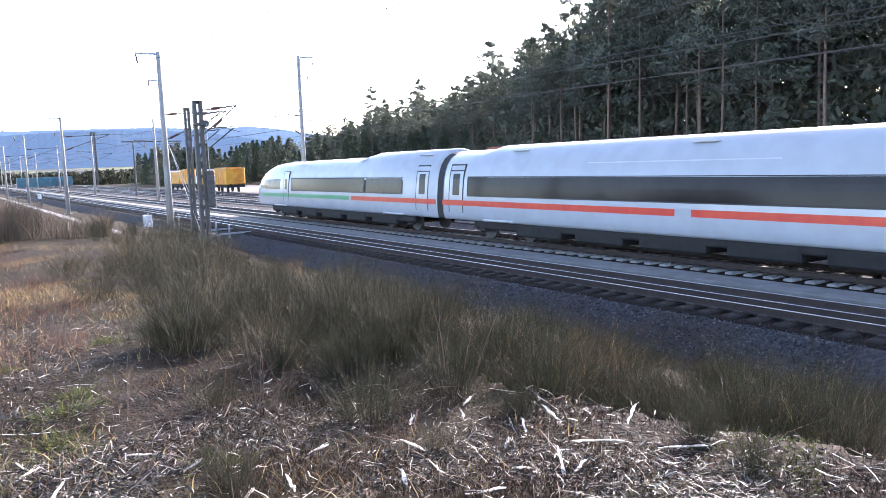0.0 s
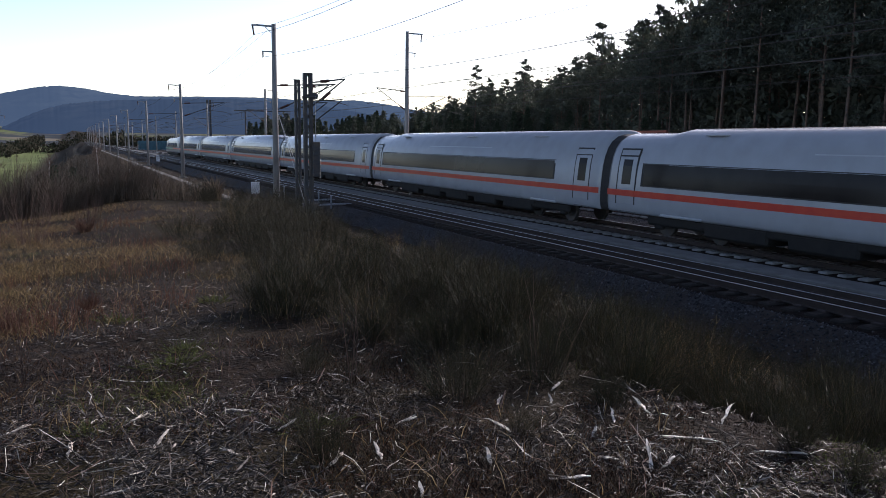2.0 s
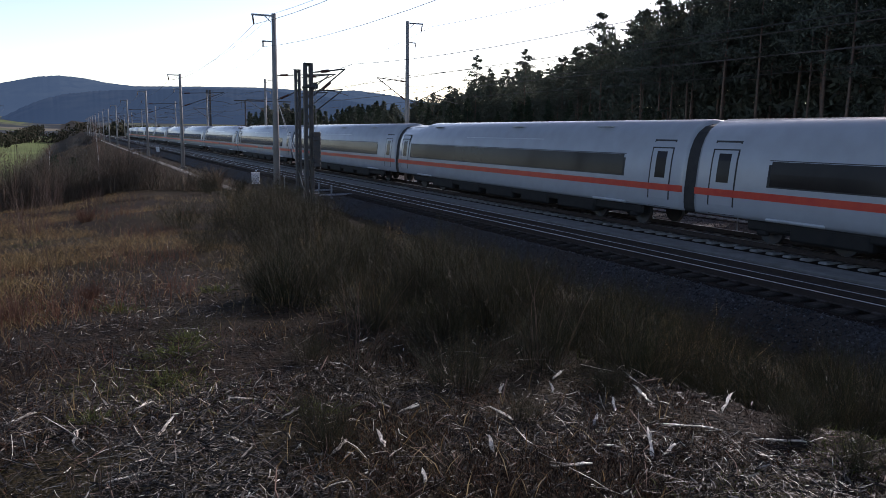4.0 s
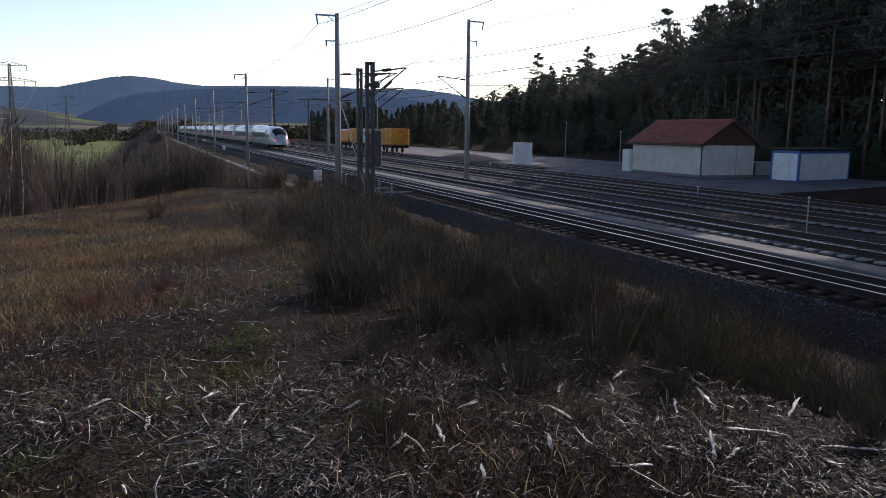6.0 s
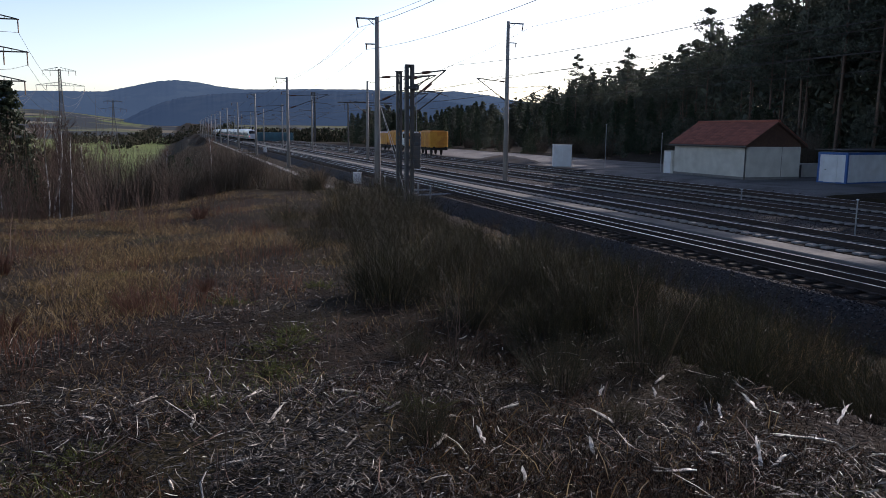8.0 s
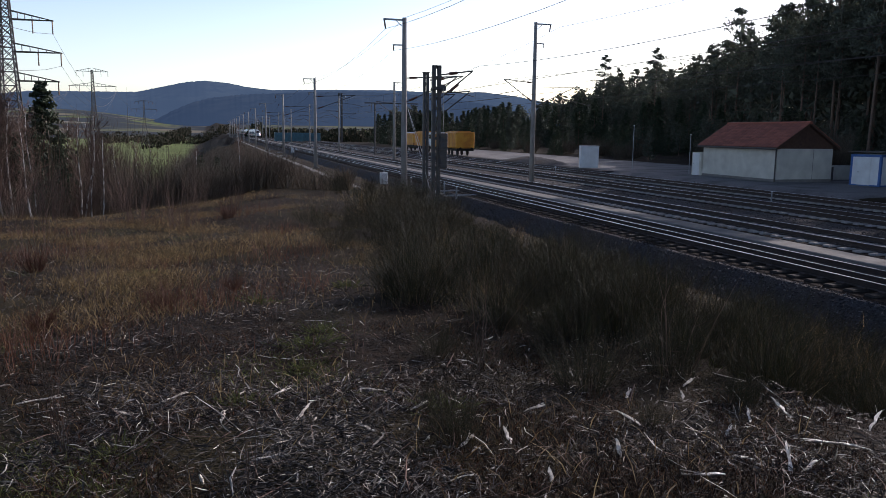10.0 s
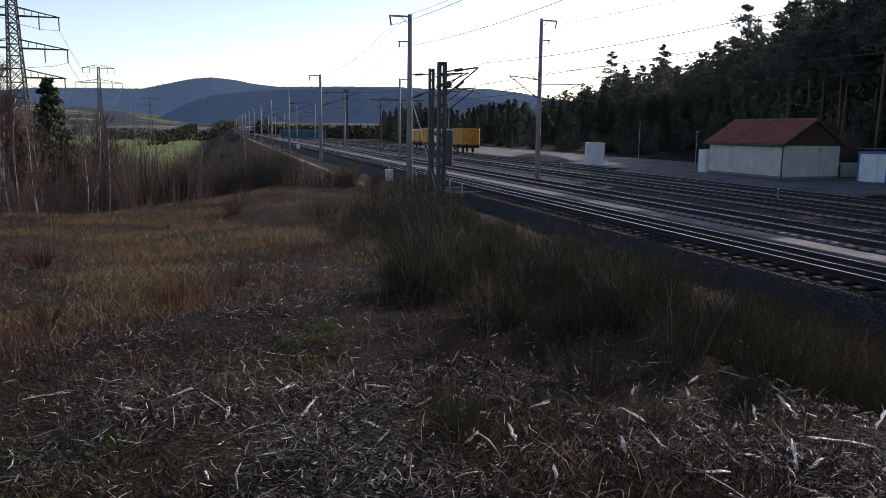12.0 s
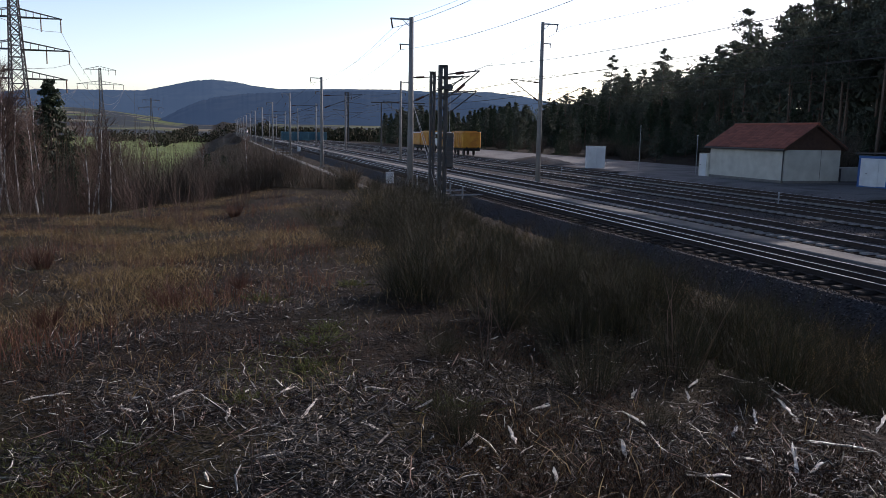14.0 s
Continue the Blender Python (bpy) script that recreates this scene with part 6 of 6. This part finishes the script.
def clearing():
    # chips and shreds of bark all over the clearing
    pts, rng = scatter(130000, 1, 1.9, 26, -21, 64, lambda x, y: (0.22 + 0.78 * smooth01(0.42, 0.60, patch(x, y, 0.9, 9.0))) * (1.0 - 0.55 * smooth01(0.2, 1.8, x)), 0.9)
    strips("bark_litter", pts, rng, 0.050, 0.0021, 0.30, M["litter"], "grey shredded bark and twigs covering the ground", "litter")
    pts, rng = scatter(1700, 2, 1.9, 16, -21, 64, lambda x, y: 0.25 + 0.75 * smooth01(0.4, 0.6, patch(x, y, 0.7, 5.0)), 0.9)
    sticks("pale_litter", pts, rng, 0.055, 0.0021, 0.35, M["pale_wood"], "bleached wood splinters on the clearing", "litter")
    pts, rng = scatter(1500, 3, 1.9, 20, -21, 64, None, 0.9)
    sticks("dead_twigs", pts, rng, 0.15, 0.0016, 0.2, M["twig"], "dead thin branches lying about", "litter")
    pts, rng = scatter(260, 13, 1.9, 14, -21, 64, None, 0.9)
    sticks("grey_twigs", pts, rng, 0.17, 0.0024, 0.16, M["birch_bark"], "grey barkless branches lying about", "litter")
    # short dry grass, golden to the left and far side
    gold = lambda x, y: (0.25 + 0.75 * smooth01(2.5, -1.5, x - 0.03 * y)) * (0.10 + 0.90 * smooth01(0.46, 0.62, patch(x, y, 0.45, 1.0))) * (0.04 + 0.96 * smooth01(6.0, 13, y))
    pts, rng = scatter(62000, 4, 2.0, 34, -22, 44, gold, 0.62)
    blades("dry_grass", pts, rng, 0.14, 0.0026, 0.9, M["straw"], "short dry golden grass", "grass")
    pts, rng = scatter(4500, 5, 6.5, 30, -22, 8, lambda x, y: smooth01(0.5, 0.7, patch(x, y, 0.5, 13.0)), 0.8)
    blades("red_stems", pts, rng, 0.34, 0.0026, 0.35, M["red_stem"], "reddish dry weed stems", "weeds")
    pts, rng = scatter(16000, 6, 2.4, 22, -20, 60, lambda x, y: smooth01(0.58, 0.72, patch(x, y, 0.6, 21.0)), 0.9)
    blades("moss_patches", pts, rng, 0.045, 0.0035, 1.0, M["moss"], "low yellow-green moss tufts", "moss")
    pts, rng = scatter(95000, 7, 1.9, 24, -21, 64, lambda x, y: smooth01(0.46, 0.6, patch(x, y, 1.1, 31.0)), 0.85)
    blades("heather", pts, rng, 0.055, 0.0019, 0.75, M["heather"], "low rust-brown heather", "weeds")
    # a dense low mat of it towards the slope
    pts, rng = scatter(60000, 17, 2.2, 11, 12, 64, lambda x, y: smooth01(0.4, 1.8, x) * (0.25 + 0.75 * smooth01(0.40, 0.55, patch(x, y, 0.8, 51.0))), 0.9)
    blades("heather", pts, rng, 0.055, 0.0017, 0.8, M["dark_heather"], "dark brown heather mat at the edge of the slope", "weeds")
    # the same ground cover goes on round and behind the standpoint
    pts, rng = scatter(42000, 51, 0.4, 8.0, 60, 344, lambda x, y: 0.2 + 0.8 * smooth01(0.42, 0.62, patch(x, y, 0.9, 9.0)), 0.6)
    strips("bark_litter", pts, rng, 0.048, 0.0021, 0.28, M["litter"], "grey shredded bark and twigs covering the ground", "litter")
    pts, rng = scatter(24000, 52, 0.4, 8.0, 60, 344, lambda x, y: 0.1 + 0.9 * smooth01(0.46, 0.6, patch(x, y, 1.1, 31.0)), 0.6)
    blades("heather", pts, rng, 0.055, 0.0019, 0.75, M["heather"], "low rust-brown heather", "weeds")
    pts, rng = scatter(9000, 53, 0.4, 2.0, -21, 64, None, 0.5)
    strips("bark_litter", pts, rng, 0.048, 0.0021, 0.28, M["litter"], "grey shredded bark and twigs covering the ground", "litter")
    pts, rng = scatter(700, 54, 0.4, 8.0, 62, 342, None, 0.6)
    sticks("pale_litter", pts, rng, 0.055, 0.0021, 0.35, M["pale_wood"], "bleached wood splinters on the clearing", "litter")
    # thin dry stalks among the broom, on the slope
    pts, rng = scatter(8000, 8, 6.8, 34, 5, 62, lambda x, y: max(0.0, min(1.0, broomland(x, y))), 0.75)
    blades("slope_grass", pts, rng, 0.30, 0.0013, 0.6, M["straw"], "tall dry grass on the slope to the line", "grass")

    pts, rng = scatter(38000, 18, 4.0, 34, 3, 63, lambda x, y: max(0.0, min(1.0, broomland(x, y) * 1.2) * smooth01(0.2, 0.5, patch(x, y, 0.9, 41.0))), 0.75)
    blades("broom_stems", pts, rng, 0.36, 0.0016, 0.6, M["broom"], "thin green-brown broom stems on the slope", "bush")
    # broom bushes
    rng = random.Random(21)
    kinds = [twig_bush(200 + k, 1.3, M["broom"], 120, 15, (0.62, 0.75, 0.55, 0.68)[k], 0.30) for k in range(4)]
    dry = [twig_bush(210 + k, 1.3, M["straw"], 34, 9, 0.5, 0.3, 0.0016) for k in range(2)]

    def bush(me, x, y, h, name="broom_bush", label="dark green broom bush with thin upright stems", cat="bush", group="broom bushes on the slope"):
        t = new(name, me)
        s = h / 1.3
        t.matrix_basis = pose(x, y, ground_z(x, y), rng.uniform(-6, 6), rng.uniform(-6, 6), rng.uniform(0, 360)) @ Matrix.Diagonal((s * rng.uniform(0.9, 1.25), s, s, 1))
        return tagged(t, label, cat, group)
    brown = [twig_bush(240 + k, 1.3, M["broom_brown"], 50, 12, (0.66, 0.8, 0.55, 0.7)[k], 0.32, 0.0018) for k in range(4)]

    def broom(k, x, y, h):
        s = h / 1.3
        t = thing("broom_bush", pose(x, y, ground_z(x, y), rng.uniform(-6, 6), rng.uniform(-6, 6), rng.uniform(0, 360)), "dark green broom bush with thin upright stems", "bush", "broom bushes on the slope")
        w = rng.uniform(0.9, 1.25)
        for n, me in (("green_clump", kinds[k]), ("dry_clump", brown[k])):
            o = new(n, me)
            o.parent = t
            o.scale = (s * w, s, s * (1.0 if n == "green_clump" else 1.12))
        return t
    for x, y, h in ((2.65, 6.9, 0.75), (2.5, 4.75, 0.55), (3.45, 6.6, 0.6), (4.5, 6.8, 0.7), (4.0, 9.2, 0.8), (3.8, 11, 0.75), (5.2, 6.3, 0.7), (5.3, 5.4, 0.65), (5.0, 4.9, 0.5), (5.4, 4.6, 0.6), (2.1, 13.9, 0.7), (3.1, 14.6, 0.8), (3.4, 12.5, 0.8), (2.3, 18.8, 0.9)):
        broom(rng.randrange(4), x, y, h)
    for k in range(18):
        r = 3.8 * (7.5 / 3.8) ** rng.random()
        a = radians(rng.uniform(14, 58))
        broom(rng.randrange(4), r * math.sin(a), r * math.cos(a), rng.uniform(0.14, 0.34))
    n = 0
    while n < 225:
        r = 4.5 * (34 / 4.5) ** rng.random()
        a = radians(rng.uniform(4, 63))
        x, y = r * math.sin(a), r * math.cos(a)
        if x > 10.8 or (y > 22 and x > 7.4) or rng.random() > broomland(x, y) * 1.1:
            continue
        broom(rng.randrange(4), x, y, rng.choice((0.4, 0.5, 0.6, 0.75, 0.95)) * (1.0 if y < 12 else 1.2))
        n += 1
    for k in range(24):
        r = 7 * (30 / 7) ** rng.random()
        a = radians(rng.uniform(2, 50))
        x, y = r * math.sin(a), r * math.cos(a)
        if x > 9 or broomland(x, y) < 0.15:
            continue
        bush(dry[rng.randrange(2)], x, y, rng.uniform(0.6, 1.1), "dry_bush", "pale dry bush with bare forked stems", "bush", "dry bushes on the slope")
    # bare saplings and dark tufts on the open part
    sap = [shrub_meshes(220 + k, 1.0, M["twig"], 0.25, 7) for k in range(4)]
    tuft = [shrub_meshes(230 + k, 0.4, M["red_stem"], 0.7, 90) for k in range(2)]
    for x, y, h in ((0.09, 3.54, 0.62), (-0.83, 4.42, 0.55), (0.9, 4.4, 0.25), (2.6, 3.35, 0.4), (-0.35, 6.4, 0.7), (-2.0, 7.0, 0.9), (-1.4, 9.5, 1.0), (0.6, 7.8, 0.6), (1.1, 6.2, 0.5), (-3.1, 10, 1.1), (2.0, 5.5, 0.8), (-0.2, 12, 0.9), (-2.9, 14, 1.2), (3.4, 5.0, 0.9)):
        bush(sap[rng.randrange(4)], x, y, h * 1.3, "sapling", "bare dark sapling with few twigs", "sapling", "bare saplings on the clearing")
    for x, y, h in ((-0.59, 8.85, 0.45), (0.33, 21.2, 0.6), (-1.7, 8.2, 0.35), (-2.6, 12.5, 0.5), (0.2, 9.8, 0.3), (-4.5, 16, 0.7)):
        bush(tuft[rng.randrange(2)], x, y, h * 3.0, "weed_tuft", "dark reddish tuft of dry weeds", "weeds", "weed tufts on the clearing")
    for x, y, h in ((-0.8, 19.7, 1.9), (-2.0, 22, 1.6), (-4.5, 24, 1.9), (0.6, 25, 1.2), (-7.0, 22, 1.8), (-6.0, 26, 2.2), (-9, 28, 2.2), (-3.0, 28, 2.0), (-0.5, 29, 1.6)):
        me = shrub_meshes(int(300 + x * 10 + y), 1.3, M["twig"], 0.35, 22, fork=7)
        bush(me, x, y, h, "bare_shrub", "bare reddish-brown shrub at the clearing's edge", "shrub", "bare shrubs of the clearing")

    tufts = [twig_bush(260 + k, 0.12, M["moss"], 130, 5, 1.4, 0.9, 0.0022) for k in range(2)]
    for x, y in ((0.78, 6.6), (0.12, 4.9), (0.62, 5.9), (-0.55, 4.25), (1.35, 4.45), (0.45, 9.0), (-0.9, 11.5), (1.6, 9.6), (-2.0, 6.0), (0.95, 7.1)):
        t = new("moss_tuft", tufts[rng.randrange(2)])
        t.matrix_basis = pose(x, y, ground_z(x, y), 0, 0, rng.uniform(0, 360)) @ Matrix.Diagonal((rng.uniform(1.0, 2.0), rng.uniform(1.0, 2.0), rng.uniform(0.8, 1.2), 1))
        tagged(t, "low yellow-green tuft of moss and grass", "grass", "green tufts on the clearing")

    # split pieces of bleached wood
    def splinter(x, y, L, turn, rise, w=0.0095):
        """A split board end: flat, ragged, with a loose fibre or two."""
        b = Build()
        rr = random.Random(int(x * 100 + y * 7))
        n = 6
        for k in range(n):
            u = k / (n - 1)
            half = w * (0.5 + 0.8 * rr.random()) * (0.35 if k in (0, n - 1) else 1.0)
            cy, cz = rr.uniform(-0.006, 0.006), rr.uniform(-0.004, 0.004) + 0.02 * L * math.sin(u * 3.1)
            px = -L / 2 + L * u
            for sy, sz in ((-1, -1), (1, -1), (1, 1), (-1, 1)):
                b.v.append((px + rr.uniform(-0.008, 0.008), cy + sy * half, cz + sz * w * 0.28))
        for k in range(n - 1):
            for q in range(4):
                b.f.append((k * 4 + q, k * 4 + (q + 1) % 4, k * 4 + 4 + (q + 1) % 4, k * 4 + 4 + q))
        b.f += [(3, 2, 1, 0), tuple((n - 1) * 4 + q for q in range(4))]
        for e in range(2 if L > 0.13 else 1):
            b.path([(0, 0, 0.002), (L * 0.25, w * rr.uniform(-1.5, 1.5), 0.012), (L * 0.5, w * rr.uniform(-4, 4), 0.03 * rr.random())], [w * 0.3, w * 0.2, w * 0.06], 4)
        t = part("wood_splinter", b, M["pale_wood"])
        t.matrix_basis = pose(x, y, ground_z(x, y) + 0.014 + abs(math.sin(radians(rise))) * L * 0.42, 0, rise, turn)
        return tagged(t, "bleached split piece of wood lying on the ground", "wood piece", "wood pieces on the clearing")
    for x, y, L, turn, rise in ((2.05, 3.5, 0.12, 70, -60), (0.47, 4.55, 0.24, 60, -8), (1.28, 3.8, 0.15, 40, -12), (1.52, 3.8, 0.13, 95, -30), (1.51, 3.2, 0.10, 80, -40), (0.37, 5.15, 0.26, 50, 0), (3.5, 3.97, 0.17, 100, -45), (3.4, 3.4, 0.35, -40, 0), (2.86, 3.15, 0.24, 60, -35), (2.95, 3.1, 0.14, 20, -10), (0.23, 3.85, 0.2, 5, 0), (0.8, 4.2, 0.16, 120, 0), (2.9, 3.7, 0.1, 30, -20), (3.05, 4.4, 0.09, 70, -30), (-1.15, 5.4, 0.28, 15, 0), (2.7, 3.3, 0.12, 140, 0), (2.75, 4.6, 0.14, 45, -10), (1.0, 5.0, 0.2, 150, 0), (-0.3, 5.2, 0.18, 30, -5), (3.7, 3.0, 0.3, -30, 0), (3.9, 3.6, 0.26, 30, -12), (2.3, 3.1, 0.22, 165, 0), (1.9, 4.3, 0.16, 10, -6), (2.4, 4.0, 0.2, 110, -10), (3.2, 3.9, 0.14, 60, -20), (0.0, 4.6, 0.14, 80, -10), (1.2, 4.5, 0.12, 20, -15), (-0.6, 4.9, 0.16, 140, 0), (3.3, 4.7, 0.18, 35, -6), (2.6, 5.2, 0.15, 75, -10)):
        splinter(x, y, L, turn, max(rise, -26))


plant_trees()
clearing()


# ---- sleepers: near ones singly, the rest joined ----
def sleepers():
    b = Build().box((0, 0, 0), (2.6, 0.30, 0.2), 0.035)
    me = b.mesh("sleeper", M["sleeper"])
    outward(me)
    fast = Build()
    for s in (-1, 1):
        for e in (-1, 1):
            fast.box((s * 0.7535 + e * 0.15, 0, 0.115), (0.13, 0.2, 0.05), 0.015)
    fm = fast.mesh("rail_fastening", M["rail_rust"])
    dark = b.mesh("sleeper", M["dark_sleeper"])
    outward(dark)
    rest, rest_dark = Build(), Build()
    for t, x, n0, n1, far in ((tracks[0], TRACKS["main_near"], 6.0, 75.0, 260), (tracks[1], TRACKS["main_far"], 10.0, 75.0, 260), (tracks[2], TRACKS["siding"], 16.0, 75.0, 220), (tracks[3], TRACKS["siding_far"], 20.0, 75.0, 200)):
        y = -20.0
        k = 0
        while y < far:
            if n0 < y < n1:
                o = new("sleeper", dark if t is tracks[0] else me)
                o.parent = t
                o.matrix_basis = pose(0, y, -0.272)
                f = new("rail_fastening", fm)
                f.parent = o
            else:
                (rest if t is not tracks[0] else rest_dark).box((x, y, -0.272), (2.6, 0.30, 0.2))
            y += 0.6
    tagged(part("far_sleepers", rest_dark, M["dark_sleeper"], fix=False), "dark sleepers farther along the near track", "sleepers", kind="stuff")
    tagged(part("far_sleepers", rest, M["sleeper"], fix=False), "concrete sleepers farther along the tracks", "sleepers", kind="stuff")


sleepers()


# ---- loose stones on the shoulder of the ballast ----
def stones():
    """Sharp-edged stones on the near shoulder and in the gaps between the tracks."""
    rng = np.random.default_rng(77)
    n, m = 9000, 9000
    y = np.concatenate([7 * (60 / 7) ** rng.random(n), 12 * (75 / 12) ** rng.random(m)])
    x = np.concatenate([rng.uniform(12.1, 13.9, n), np.where(rng.random(m) < 0.55, rng.uniform(21.35, 24.2, m), rng.uniform(27.2, 29.5, m))])
    z = np.where(x < 13.25, -0.92 + (x - 12.1) / 1.15 * 0.65, -0.27)
    s = rng.uniform(0.02, 0.045, n + m)
    base = np.array([(1, 0, 0), (-1, 0, 0), (0, 1, 0), (0, -1, 0), (0, 0, 1), (0, 0, -1)], float)
    tri = np.array([(0, 2, 4), (2, 1, 4), (1, 3, 4), (3, 0, 4), (2, 0, 5), (1, 2, 5), (3, 1, 5), (0, 3, 5)])
    v = base[None] * s[:, None, None] * rng.uniform(0.5, 1.2, (n + m, 6, 1)) + rng.normal(0, 0.008, (n + m, 6, 3)) + np.stack([x, y, z], 1)[:, None]
    f = (np.arange(n + m)[:, None, None] * 6 + tri[None]).reshape(-1, 3)
    mat = island_material("ballast_stones", [(0, (0.022, 0.021, 0.022)), (0.7, (0.050, 0.048, 0.050)), (1, (0.14, 0.136, 0.134))], 0.75, 0.3)
    tagged(new("ballast_stones", raw("ballast_stones", v.reshape(-1, 3), f, mat)), "loose grey crushed stones along the tracks", "stones", kind="stuff")


stones()


def motions():
    """The train runs away along its track at an even speed."""
    walk(train, [(t, pose(TRACKS["main_far"], TRAIN_START + TRAIN_SPEED * t, 0)) for t in (0.0, 3.5, 7.0, 10.5, 14.0)])


motions()
